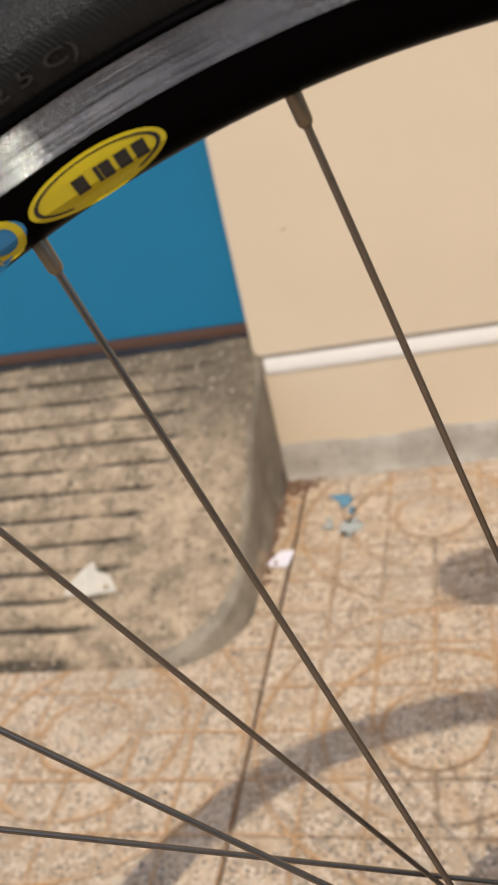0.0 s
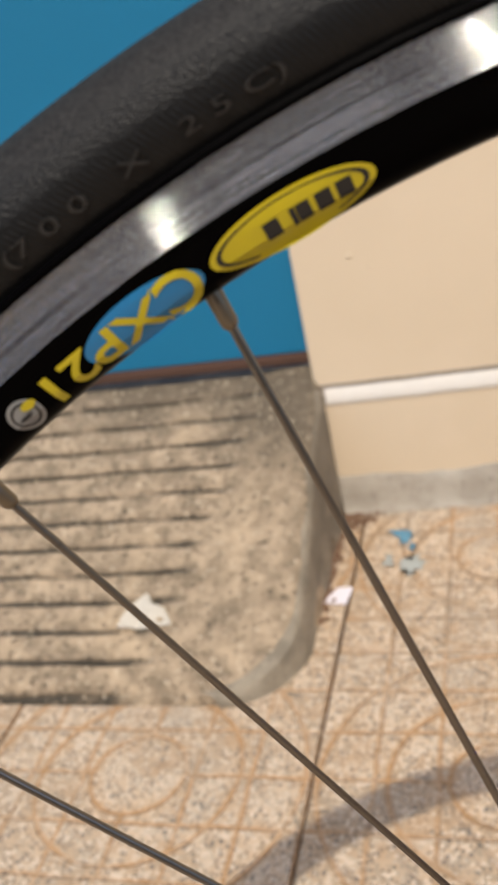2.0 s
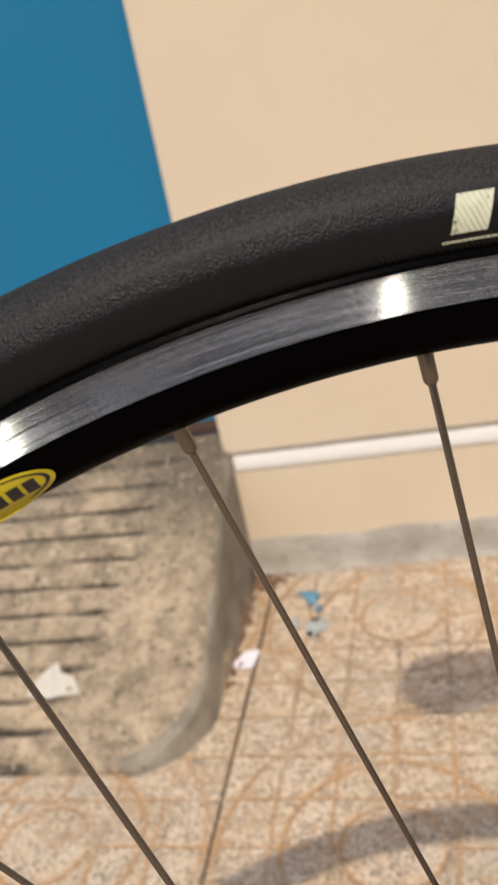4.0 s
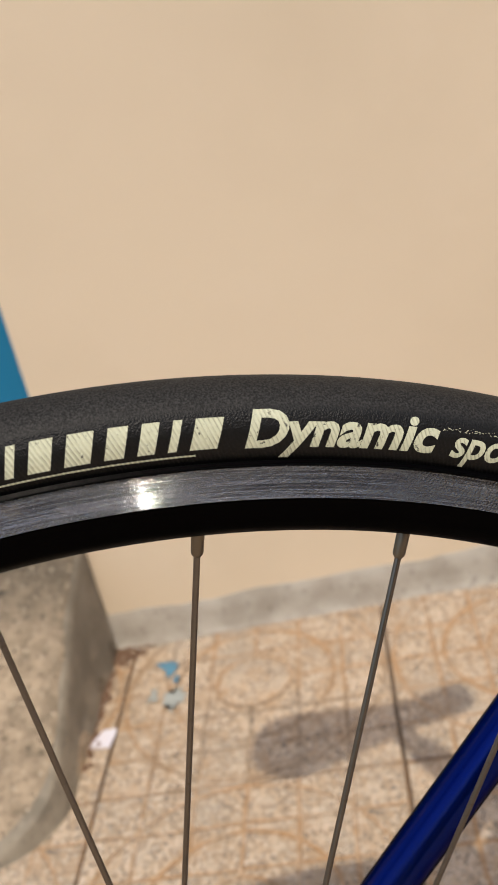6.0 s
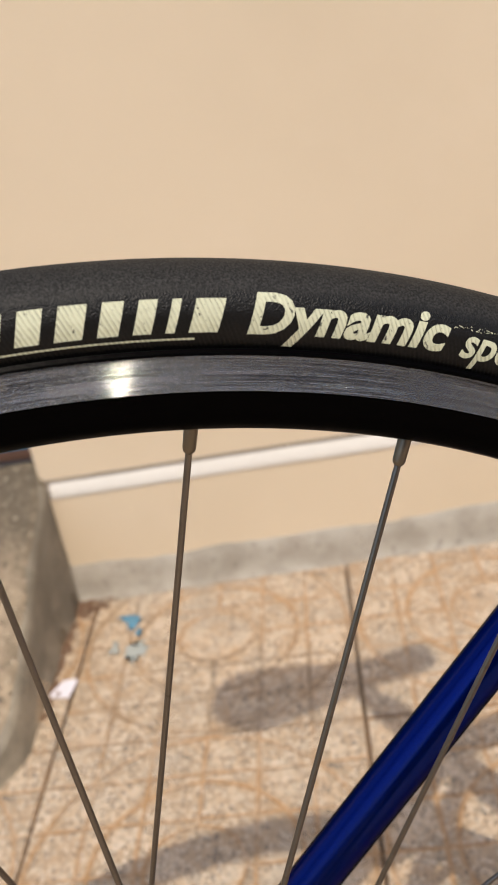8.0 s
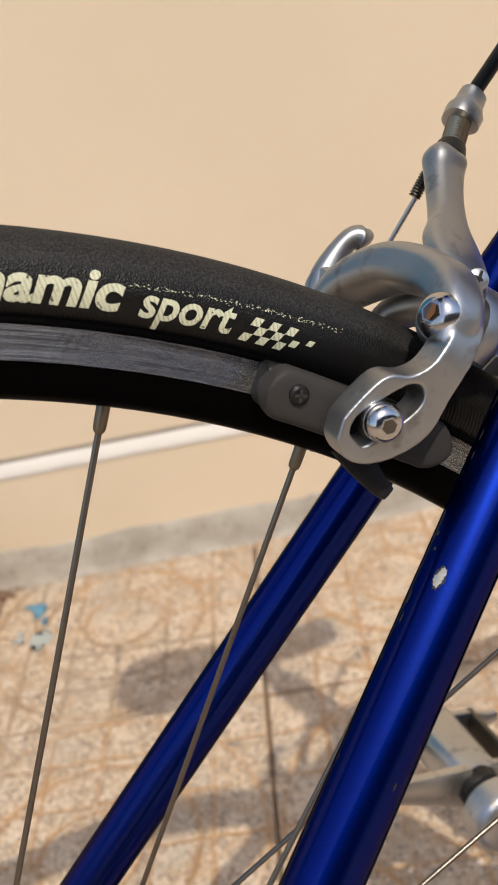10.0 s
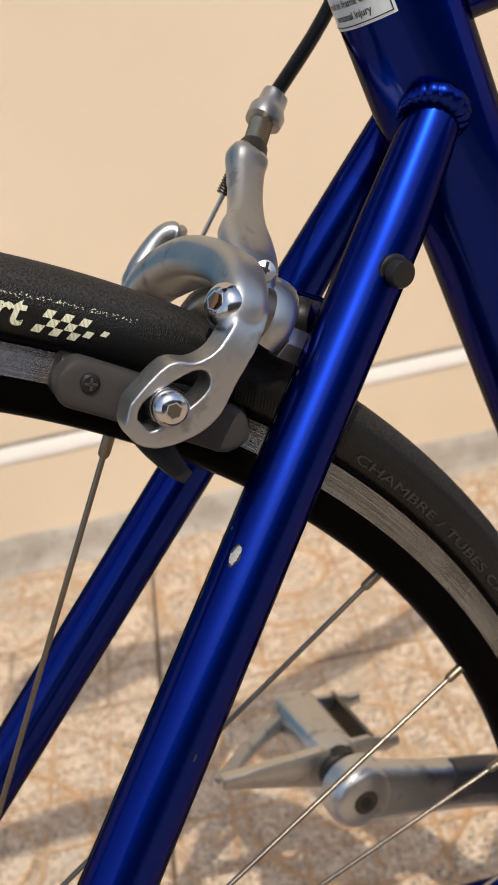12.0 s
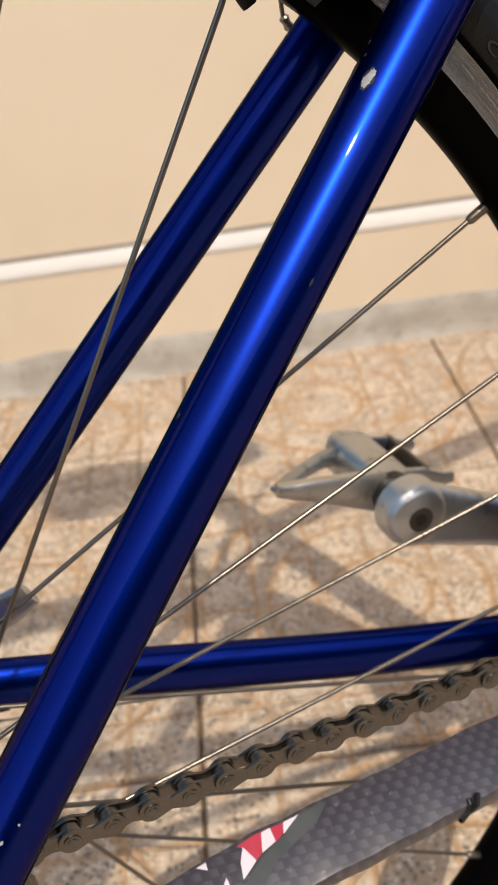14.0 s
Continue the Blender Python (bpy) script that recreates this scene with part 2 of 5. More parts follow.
def tyre_rubber():
    n = Nodes("black tyre rubber", Specular_IOR_Level=0.26)
    c = n.coords()
    x, y, z = n.split(c)
    r = n.math("SQRT", n.math("ADD", n.math("MULTIPLY", x, x), n.math("MULTIPLY", z, z)))
    a = n.math("ARCTAN2", x, z)
    pebble = n.voronoi(2000, c)
    tread = n.band(r, 0.3335, 0.3365)
    side = n.math("MULTIPLY", n.band(r, 0.3275, 0.331), n.math("SUBTRACT", 1.0, tread))
    ribs = n.math("SINE", n.math("ADD", n.math("MULTIPLY", a, 1700.0), n.math("MULTIPLY", r, 2600.0)))
    low = n.band(r, 0.3295, 0.328)
    height = n.math("ADD", n.math("MULTIPLY", n.math("MULTIPLY", pebble, side), 0.36), n.math("MULTIPLY", n.math("MULTIPLY", ribs, low), 0.10))
    height = n.math("ADD", height, n.math("MULTIPLY", n.noise(900, 4, c), 0.35))
    dust = n.math("MULTIPLY", n.band(n.noise(1700, 4, c), 0.3, 0.8), n.math("ADD", n.math("MULTIPLY", tread, 0.85), 0.1))
    col = n.mix(dust, (0.0026, 0.0027, 0.0028), (0.046, 0.044, 0.042))
    n.set(Base_Color=col, Roughness=n.math("ADD", 0.46, n.math("MULTIPLY", tread, 0.2)), Normal=n.bump(height, 0.0007, 0.65))
    return n.mat


def machined_track():
    """The turned aluminium of the braking track, with dirt and water marks."""
    n = Nodes("machined aluminium track", Metallic=1.0)
    c = n.coords()
    x, y, z = n.split(c)
    r = n.math("SQRT", n.math("ADD", n.math("MULTIPLY", x, x), n.math("MULTIPLY", z, z)))
    a = n.math("ARCTAN2", x, z)
    turnings = n.noise(1.0, 5, n.join(n.math("MULTIPLY", r, 5200.0), n.math("MULTIPLY", a, 5.0), 0.0), 0.7)
    spots = n.band(n.noise(150, 4, c), 0.6, 0.72)
    col = n.mix(n.band(turnings, 0.36, 0.66), (0.20, 0.212, 0.222), (0.90, 0.95, 0.98))
    col = n.mix(n.math("MULTIPLY", spots, 0.35), col, (0.62, 0.62, 0.6))
    col = n.mix(n.math("MULTIPLY", n.band(n.noise(35, 5, c), 0.55, 0.75), 0.35), col, (0.14, 0.14, 0.14))
    along = n.math("MULTIPLY", a, 0.315)
    sets = [n.math("SINE", n.math("MULTIPLY", n.math("SUBTRACT", r, n.math("MULTIPLY", along, lean)), 2 * math.pi / 0.00033)) for lean in (-0.14, 0.19)]
    crossed = n.band(n.noise(1.0, 3, n.join(n.math("MULTIPLY", r, 5200.0), n.math("MULTIPLY", a, 4.0), 7.0)), 0.61, 0.63)
    rings = n.math("ADD", sets[0], n.math("MULTIPLY", crossed, n.math("SUBTRACT", sets[1], sets[0])))
    n.set(Base_Color=col, Roughness=n.math("ADD", 0.085, n.math("MULTIPLY", spots, 0.1)), Normal=n.bump(rings, 0.0001, 1.0))
    return n.mat


def candy_blue():
    n = Nodes("candy blue metallic lacquer", Metallic=1.0, Roughness=0.31, Specular_Tint=(0.0, 0.01, 0.06), Coat_Weight=0.2, Coat_Roughness=0.02)
    c = n.coords()
    flake = n.voronoi(5200, c, "Color")
    dirt = n.math("MULTIPLY", n.band(n.noise(26, 6, c), 0.62, 0.8), 0.05)
    col = n.mix(n.split(flake)[0], (0.0004, 0.0095, 0.130), (0.0006, 0.0140, 0.190))
    col = n.mix(dirt, col, (0.05, 0.045, 0.06))
    n.set(Base_Color=col, Coat_Normal=n.bump(n.noise(70, 2, c), 0.0002, 0.1), Roughness=n.math("ADD", 0.31, n.math("MULTIPLY", dirt, 0.6)))
    return n.mat


def brushed(name, colour, rough, grain=0.25):
    n = Nodes(name, Metallic=1.0)
    c = n.coords()
    k, g = n.noise(60, 6, c), n.noise(1400, 3, c)
    dirt = n.math("MULTIPLY", n.band(n.noise(120, 6, c), 0.53, 0.74), 0.6)
    col = n.mix(k, tuple(v * (1 - grain) for v in colour), colour)
    col = n.mix(dirt, col, (0.14, 0.12, 0.09))
    n.set(Base_Color=col, Roughness=n.math("ADD", rough, n.math("MULTIPLY", n.math("ADD", k, dirt), 0.16)), Normal=n.bump(n.math("ADD", k, n.math("MULTIPLY", g, 0.25)), 0.0003, 0.22))
    return n.mat


WALL = wall_paint()
WHITE = plain("white trim paint", (0.62, 0.585, 0.535), 0.6, 0, 0.12, 60)
BLUE_DOOR = plain("blue enamel door paint", (0.001, 0.155, 0.305), 0.5, 0, 0.08, 12)
RUST = plain("brown painted steel rail", (0.085, 0.042, 0.028), 0.65, 0, 0.4, 60)
CEMENT = concrete("grey cement render", (0.43, 0.395, 0.34), (0.33, 0.295, 0.245), (0.37, 0.31, 0.25))
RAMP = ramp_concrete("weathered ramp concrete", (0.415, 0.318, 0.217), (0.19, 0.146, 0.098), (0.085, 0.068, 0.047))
GROUT = concrete("dirty grout", (0.26, 0.185, 0.12), (0.15, 0.11, 0.075), (0.07, 0.06, 0.05))
TILE = terrazzo()
RUBBER = tyre_rubber()
TRACK = machined_track()
BLACK_RIM = plain("black anodised rim", (0.0011, 0.001, 0.001), 0.3, 0.0, 0.3, 400, Specular_IOR_Level=0.015)
CANDY = candy_blue()
SPOKE = brushed("stainless spoke steel", (0.23, 0.205, 0.175), 0.22)
NIPPLE = brushed("tarnished brass nipple plating", (0.24, 0.205, 0.155), 0.32)
ALLOY = brushed("satin caliper alloy", (0.45, 0.468, 0.485), 0.33, 0.28)
CHROME = brushed("chromed bolt steel", (0.56, 0.56, 0.57), 0.07, 0.1)
THREAD = brushed("worn brassy thread", (0.36, 0.32, 0.25), 0.3, 0.3)
DARK_STEEL = brushed("dark threaded steel", (0.2, 0.18, 0.15), 0.35, 0.4)
CABLE = brushed("bright cable steel", (0.62, 0.60, 0.56), 0.3)
PAD = plain("grey brake pad rubber", (0.034, 0.031, 0.029), 0.65, 0, 0.3, 600, Specular_IOR_Level=0.25)
PLASTIC = plain("black plastic", (0.009, 0.009, 0.009), 0.42, 0, 0.3, 500, Specular_IOR_Level=0.3)
CHAIN = brushed("oily chain steel", (0.20, 0.188, 0.172), 0.27, 0.45)
CRANK = brushed("grey crank alloy", (0.57, 0.585, 0.595), 0.3, 0.2)

# ---- setting ----
WALL_Y = 0.897
DOOR_X = -0.312


def heap(name, bm, material, label, category, parent=None, smooth=True):
    return tagged(part(name, bm, material, parent, smooth=smooth), label, category, kind="structure")


bm = bmesh.new()
for x, y in ((-60, -2.5), (60, -2.5), (60, 60), (-60, 60), (-60, -60), (60, -60)):
    bm.verts.new((x, y, 0))
bm.verts.ensure_lookup_table()
bm.faces.new([bm.verts[i] for i in (0, 1, 2, 3)])
bm.faces.new([bm.verts[i] for i in (4, 5, 1, 0)])
for v in bm.verts:
    v.co.z = -0.014 if v.co.y > -3 else -0.32
ground = heap("ground", bm, GROUT, "dirty grout and bare ground under the paving", "ground", smooth=False)

# unseen road, added and kept dark for what the blue tubes reflect
ASPHALT = concrete("dark asphalt of the unseen road", (0.075, 0.073, 0.07), (0.045, 0.044, 0.042), (0.035, 0.034, 0.033))
bm = bmesh.new()
box(bm, (-30, -9.0, -0.3), (30, -2.62, -0.11), 0.0)
heap("road", bm, ASPHALT, "unseen dark road beside the pavement, added to darken reflections", "road", smooth=False)
bm = bmesh.new()
box(bm, (-30, -2.62, -0.3), (30, -2.47, 0.0), 0.008)
heap("kerb", bm, CEMENT, "grey concrete kerb of the pavement", "kerb", smooth=False)
# unseen wall, added to darken reflections on the right, sky left open
bm = bmesh.new()
box(bm, (-3.0, -9.3, -0.1), (30, -9.0, 5.6), 0.0)
UNSEEN_WALL = concrete("dark concrete of the unseen wall", (0.16, 0.15, 0.135), (0.09, 0.085, 0.075), (0.07, 0.07, 0.06))
heap("wall_opposite", bm, UNSEEN_WALL, "unseen dark wall across the road, added to darken reflections", "wall", smooth=False)

# the wall beside the door runs slightly askew to the paving: along, into the wall, up
FACE_Y = 0.918
TURN = Matrix.Translation((-0.318, FACE_Y, 0)) @ Matrix.Rotation(radians(2.75), 4, "Z")


def along_wall(name, bm, material, label, category="", parent=None, smooth=False):
    bmesh.ops.transform(bm, matrix=TURN, verts=bm.verts)
    if parent is not None:
        return part(name, bm, material, parent, label, smooth)
    return heap(name, bm, material, label, category, smooth=smooth)


def ledge(bm, section, start, end, step, wave):
    """A strip along the wall with the given section (into the wall, up), its height wavering."""
    rows = []
    count = max(1, round((end - start) / step))
    for i in range(count + 1):
        u = start + (end - start) * i / count
        rows.append([bm.verts.new((u, v + wave * 0.5 * noise.noise((u * 11, z * 40, 3)), z + wave * (noise.noise((u * 6, 1, 1)) + 0.5 * noise.noise((u * 27, 2, 5)))) ) for v, z in section])
    k = len(section)
    for p, q in zip(rows, rows[1:]):
        for j in range(k):
            bm.faces.new((p[j], p[(j + 1) % k], q[(j + 1) % k], q[j]))
    bm.faces.new(rows[0])
    bm.faces.new(rows[-1][::-1])
    bmesh.ops.recalc_face_normals(bm, faces=bm.faces)
    return bm


DARK_JOINT = plain("dark joint", (0.21, 0.175, 0.14), 0.9, 0, 0.35, 120)
bm = bmesh.new()
box(bm, (0, 0, -0.1), (6.3, 0.22, 3.2), 0.004)
wall_front = along_wall("wall_front", bm, WALL, "smooth beige painted house wall with faint stains", "wall")
bm = bmesh.new()
box(bm, (0.004, -0.008, -0.1), (6.3, 0.03, 0.170), 0.002)
along_wall("dado", bm, WALL, "", parent=wall_front)
bm = bmesh.new()
box(bm, (-8.0, FACE_Y, -0.1), (-1.75, FACE_Y + 0.22, 3.2), 0.004)
heap("wall_left", bm, WALL, "smooth beige painted house wall beyond the door", "wall", smooth=False)
bm = bmesh.new()
box(bm, (-1.75, FACE_Y, 2.3), (-0.318, FACE_Y + 0.22, 3.2), 0.004)
heap("wall_lintel", bm, WALL, "beige painted wall over the door", "wall", smooth=False)
bm = ledge(bmesh.new(), [(-0.0092, 0.1675), (-0.0104, 0.1700), (-0.0098, 0.1735), (-0.0050, 0.1850), (-0.0022, 0.1885), (0.012, 0.1890), (0.012, 0.1675)], 0.014, 6.25, 0.03, 0.0011)
trim = along_wall("trim", bm, WHITE, "white painted moulding strip along the beige wall", "wall trim", smooth=True)
bm = ledge(bmesh.new(), [(-0.0012, 0.1886), (-0.0026, 0.1892), (-0.0022, 0.1912), (-0.0006, 0.1936), (0.006, 0.1936), (0.006, 0.1886)], 0.002, 6.25, 0.03, 0.0011)
along_wall("dirt_line", bm, DARK_JOINT, "dark line along the strip's upper edge", parent=trim)
bm = ledge(bmesh.new(), [(-0.0085, 0.1705), (-0.0085, 0.181), (-0.002, 0.187), (0.012, 0.187), (0.012, 0.1705)], 0.004, 0.0138, 0.005, 0.0005)
along_wall("broken_end", bm, DARK_JOINT, "dark notch at the end of the strip", parent=trim)
bm = bmesh.new()
rows = []
for i in range(421):
    u = 0.015 * i
    w = noise.noise((u * 9, 0.3, 0)) * 0.006 + noise.noise((u * 37, 4, 0)) * 0.0035
    q = noise.noise((u * 8, 9, 2)) * 0.006 + noise.noise((u * 33, 3, 2)) * 0.003
    rough = [0.0022 * noise.noise((u * 60, k * 3.1, 7)) for k in range(4)]
    rows.append([bm.verts.new(p) for p in ((u, 0.02, 0.055 + w), (u, -0.0085, 0.056 + w), (u, -0.0118 + rough[0], 0.050 + w), (u, -0.0125 + q * 0.3 + rough[1], 0.030), (u, -0.0132 + q * 0.5 + rough[2], 0.012), (u, -0.0160 + q + rough[3], 0.003), (u, -0.024 + q, -0.008))])
for p, q in zip(rows, rows[1:]):
    for k in range(6):
        bm.faces.new((p[k], p[k + 1], q[k + 1], q[k]))
bmesh.ops.recalc_face_normals(bm, faces=bm.faces)
along_wall("wall_base", bm, CEMENT, "rough grey cement fillet where wall meets paving", "cement edge", smooth=True)

bm = bmesh.new()
box(bm, (-1.75, WALL_Y + 0.045, 0.235), (DOOR_X + 0.02, WALL_Y + 0.085, 2.32), 0.002)
door = heap("door_1", bm, BLUE_DOOR, "closed blue painted metal door, plain sheet", "door", smooth=False)
bm = bmesh.new()
box(bm, (-1.75, WALL_Y + 0.043, 0.219), (DOOR_X - 0.001, WALL_Y + 0.09, 0.234), 0.003)
part("bottom_rail", bm, RUST, door, "brown rusty bottom rail")


def ramp():
    """A poured concrete ramp up to the door, its top scored by parallel grooves, its open side worn down."""
    bm = bmesh.new()
    y0, y1, left = 0.528, WALL_Y + 0.045, -1.7
    ny, nx = 260, 110
    top = []
    for j in range(ny + 1):
        y = y0 + (y1 - y0) * j / ny
        s = (y - y0) / (y1 - y0)
        bend = max(0.0, 0.1 - (y - y0))
        right = -0.309 - (0.1 - math.sqrt(max(0.0, 0.01 - bend * bend))) + 0.004 * noise.noise((y * 12, 1, 1))
        edge_z = 0.010 + 0.195 * s
        row = []
        for i in range(nx + 1):
            u = 1 - (1 - i / nx) ** 2.2
            x = left + (right - left) * u
            k = min(1.0, max(0.0, (right - x) / 0.014))
            k = 1 - (1 - k) ** 2
            z = edge_z + (0.014 + 0.2 * s - edge_z) * k + 0.002 * noise.noise((x * 20, y * 20, 0)) + 0.0008 * noise.noise((x * 90, y * 90, 3))
            z -= 0.004 * (1 - min(1.0, (right - x) / 0.008)) ** 2
            z -= 0.006 * max(0.0, 1 - (y - y0) / 0.012)
            off = abs(((y - 0.531 + 0.003 * noise.noise((x * 4, y * 3, 7))) / GROOVE + 0.5) % 1 - 0.5) * GROOVE
            end = -0.665 + 0.33 * y + 0.03 * noise.noise((y * 40, 5, 5))
            deep = max(0.0, 1 - off / 0.0058) * min(1.0, max(0.0, (end - x) / 0.04)) * (0.75 + 0.6 * noise.noise((x * 6, y * 9, 2)))
            z -= 0.0075 * max(0.0, deep)
            row.append(bm.verts.new((x, y, z)))
        top.append(row)
    for p, q in zip(top, top[1:]):
        for k in range(nx):
            bm.faces.new((p[k], p[k + 1], q[k + 1], q[k]))
    rim = top[0] + [r[-1] for r in top[1:]]
    foot = [bm.verts.new((v.co.x + (0.006 if i > nx else 0), v.co.y - (0.003 if i <= nx else 0), -0.012)) for i, v in enumerate(rim)]
    for i in range(len(rim) - 1):
        bm.faces.new((rim[i + 1], rim[i], foot[i], foot[i + 1]))
    return bm


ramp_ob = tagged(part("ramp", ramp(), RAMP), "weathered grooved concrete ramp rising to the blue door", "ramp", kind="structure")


def flank():
    """The smooth cement skin trowelled on the ramp's open side and round its corner."""
    bm = bmesh.new()
    rows = []
    for j in range(121):
        y = 0.5286 + (FACE_Y - 0.014 - 0.5286) * (j / 120) ** 1.6
        s = (y - 0.528) / (WALL_Y + 0.045 - 0.528)
        bend = max(0.0, 0.1 - (y - 0.528))
        x = -0.309 - (0.1 - math.sqrt(max(0.0, 0.01 - bend * bend))) + 0.004 * noise.noise((y * 12, 1, 1))
        top = 0.012 + 0.197 * s - 0.004 + 0.003 * noise.noise((y * 30, 2, 8))
        lip = 0.004 + 0.004 * noise.noise((y * 25, 6, 3)) + 0.012 * max(0.0, 1 - s * 5)
        out = 0.004 + 0.002 * noise.noise((y * 18, 9, 3))
        lean = 0.001 + 0.004 * noise.noise((y * 14, 4, 4))
        rows.append([bm.verts.new(p) for p in ((x - lip, y + 0.002, top + 0.0075), (x - lip * 0.4, y, top + 0.0065), (x + out * 0.6, y - out * bend * 8, top + 0.002), (x + out, y - out * bend * 10, top - 0.006), (x + out + lean * 0.4, y - out * bend * 10, top * 0.35), (x + out + lean, y - out * bend * 12, 0.004), (x + out + lean + 0.004, y - out * bend * 13, -0.012))])
    for p, q in zip(rows, rows[1:]):
        for k in range(6):
            bm.faces.new((p[k], p[k + 1], q[k + 1], q[k]))
    bmesh.ops.recalc_face_normals(bm, faces=bm.faces)
    return bm


SKIN = concrete("dirty cement skin", (0.32, 0.275, 0.21), (0.19, 0.162, 0.122), (0.13, 0.108, 0.08))
part("flank", flank(), SKIN, ramp_ob, "smooth grey cement skin on the ramp's side")

# ---- the bicycle: its frame of reference has the rear axle at the origin, x forward, z up ----
HUB_HEIGHT = 0.3347
bicycle = new("bicycle")
bicycle.matrix_world = pose(0, 0, HUB_HEIGHT, -5.08, 0, 16.727)
tagged(bicycle, "metallic blue road bicycle with black tyres standing on paving", "bicycle")

# rear wheel
TYRE_R, TYRE_C, TYRE_W = 0.0125, 0.3285, 0.0125
profile = []
for k in range(33):
    w = radians(-146 + 292 * k / 32)
    profile.append((TYRE_C + TYRE_R * math.cos(w), TYRE_W * math.sin(w)))
tyre = part("tyre", revolved(profile, 360), RUBBER, bicycle, "black slick road tyre with cream lettering")
for sign in (-1, 1):
    bead = [(0.3203, sign * 0.0101), (0.3212, sign * 0.0112), (0.3203, sign * 0.0118), (0.3194, sign * 0.0108)]
    part("bead_line", revolved(bead, 240), BLACK_RIM, tyre)

rim_profile = [(0.3198, -0.0088), (0.3204, -0.0098), (0.3196, -0.0106), (0.3105, -0.0103), (0.3098, -0.0100), (0.3062, -0.0094), (0.3025, -0.0078), (0.2998, -0.0052), (0.2987, -0.002)]
rim_profile = rim_profile + [(r, -y) for r, y in rim_profile[::-1]]
rim = part("rim", revolved(rim_profile, 360), BLACK_RIM, bicycle, "black anodised deep rim with round stickers")
for sign in (-1, 1):
    band = []
    for k in range(13):
        s = k / 12
        band.append((0.3194 - 0.0088 * s, sign * (0.01072 - 0.00025 * s)))
    band += [(0.3106, sign * 0.0100), (0.3194, sign * 0.0100)]
    part("braking_track", revolved(band, 360), TRACK, rim, "scuffed machined aluminium braking track")


def spoke_meshes():
    bm = bmesh.new()
    rod(bm, (0, 0, 0), (0, 0, 1), 0.00095, 10)
    spoke = bm
    bm = bmesh.new()
    turned(bm, (0, 0, 0), (0, 0, 0.0088), [(0, 0.0018), (0.1, 0.0019), (0.84, 0.0018), (0.92, 0.0016), (1.0, 0.0010)], 12)
    return spoke, bm


PHASE = 12.216 - 3 * 11.25
FLANGE = 0.0295
# uneven lacing: drift of the nipple along the rim and swing of the hub end, in degrees
LACING = {29: (-1.8, 14), 30: (-0.5, 6), 31: (-0.6, -60), 0: (-0.55, -58), 1: (0.1, 48), 2: (0.0, 64), 3: (0.1, -32), 4: (0.08, -20), 5: (0.08, 78), 7: (-0.4, -18), 8: (-0.1, -26), 9: (0.0, 74), 10: (-0.4, 60)}
spoke_bm, nipple_bm = spoke_meshes()
spoke_mesh = nipple_mesh = None
for k in range(32):
    a = PHASE + 11.25 * k
    near = k % 2 == 0
    sign = 1 if k % 4 in (0, 3) else -1
    shift, swing = LACING.get(k, (0.0, -38 if sign > 0 else 88))
    a += shift
    top = wheel_point(a, 0.2990, -0.001 if near else 0.001)
    low = wheel_point(a + swing, FLANGE, -0.02 if near else 0.028)
    way = (low - top).normalized()
    turn = way.to_track_quat("Z", "X").to_matrix().to_4x4()
    if spoke_mesh is None:
        so, no = part("spoke", spoke_bm, SPOKE, rim), part("nipple", nipple_bm, NIPPLE, rim)
        spoke_mesh, nipple_mesh = so.data, no.data
    else:
        so, no = new("spoke", spoke_mesh), new("nipple", nipple_mesh)
        so.parent = no.parent = rim
    so.matrix_basis = Matrix.Translation(top) @ turn @ Matrix.Diagonal((1, 1, (low - top).length, 1))
    no.matrix_basis = Matrix.Translation(top - way * 0.001) @ turn

# hub and sprockets
bm = bmesh.new()
turned(bm, (0, -0.062, 0), (0, 0.062, 0), [(0, 0.009), (0.1, 0.009), (0.33, 0.017), (0.335, 0.029), (0.36, 0.029), (0.37, 0.014), (0.5, 0.011), (0.75, 0.014), (0.76, 0.029), (0.785, 0.029), (0.79, 0.012), (1, 0.009)], 40)
part("hub", bm, ALLOY, bicycle)

# frame tubes
STAY_LOW, STAY_TOP = Vector((0.0112, 0.068, 0.0)), Vector((0.2845, 0.0133, 0.3136))
FAR_LOW, FAR_TOP = Vector((-0.0069, 0.0574, 0.0)), Vector((0.2922, 0.0222, 0.3082))


def tube(name, line, size, label="", parent=None, segments=40, square=2.0, material=None):
    bm = bmesh.new()
    sweep(bm, line, size, segments, square=square)
    return part(name, bm, material or CANDY, parent or bicycle, label)


STAY_R = (0.0095, 0.0103)
TAPER = Vector((-0.0012, 0, 0.0010))


# the near stay bows outward below the brake
NEAR_LINE = smoothed([(-0.0085, -0.1055, 0.0), (0.1095, -0.0669, 0.1254), (0.2011, -0.0350, 0.2195), (0.2448, -0.0215, 0.2658), (0.2854, -0.0133, 0.3128)], 14)


def stay_line(side):
    """The stay's middle line; towards its top it narrows, its upper side staying straight."""
    line = NEAR_LINE if side < 0 else [FAR_LOW.lerp(FAR_TOP, i / 24) for i in range(25)]
    last = len(line) - 1
    return [p + TAPER * max(0.0, (i / last - 0.84) / 0.16) for i, p in enumerate(line)]


def stay_size(s):
    k = 1 - 0.20 * max(0.0, (s - 0.84) / 0.16)
    return STAY_R[0] * k, STAY_R[1] * k


near_stay = tube("seat_stay", stay_line(-1), stay_size, "blue seat stay with paint chips and a black bolt")
tube("seat_stay", stay_line(1), lambda s: tuple(0.91 * v for v in stay_size(s)))
SEAT_DIR = Vector((-0.292, 0, 1.0)).normalized()


def seat_axis(z):
    return Vector((0.3085 - 0.292 * (z - 0.2614), 0, z))


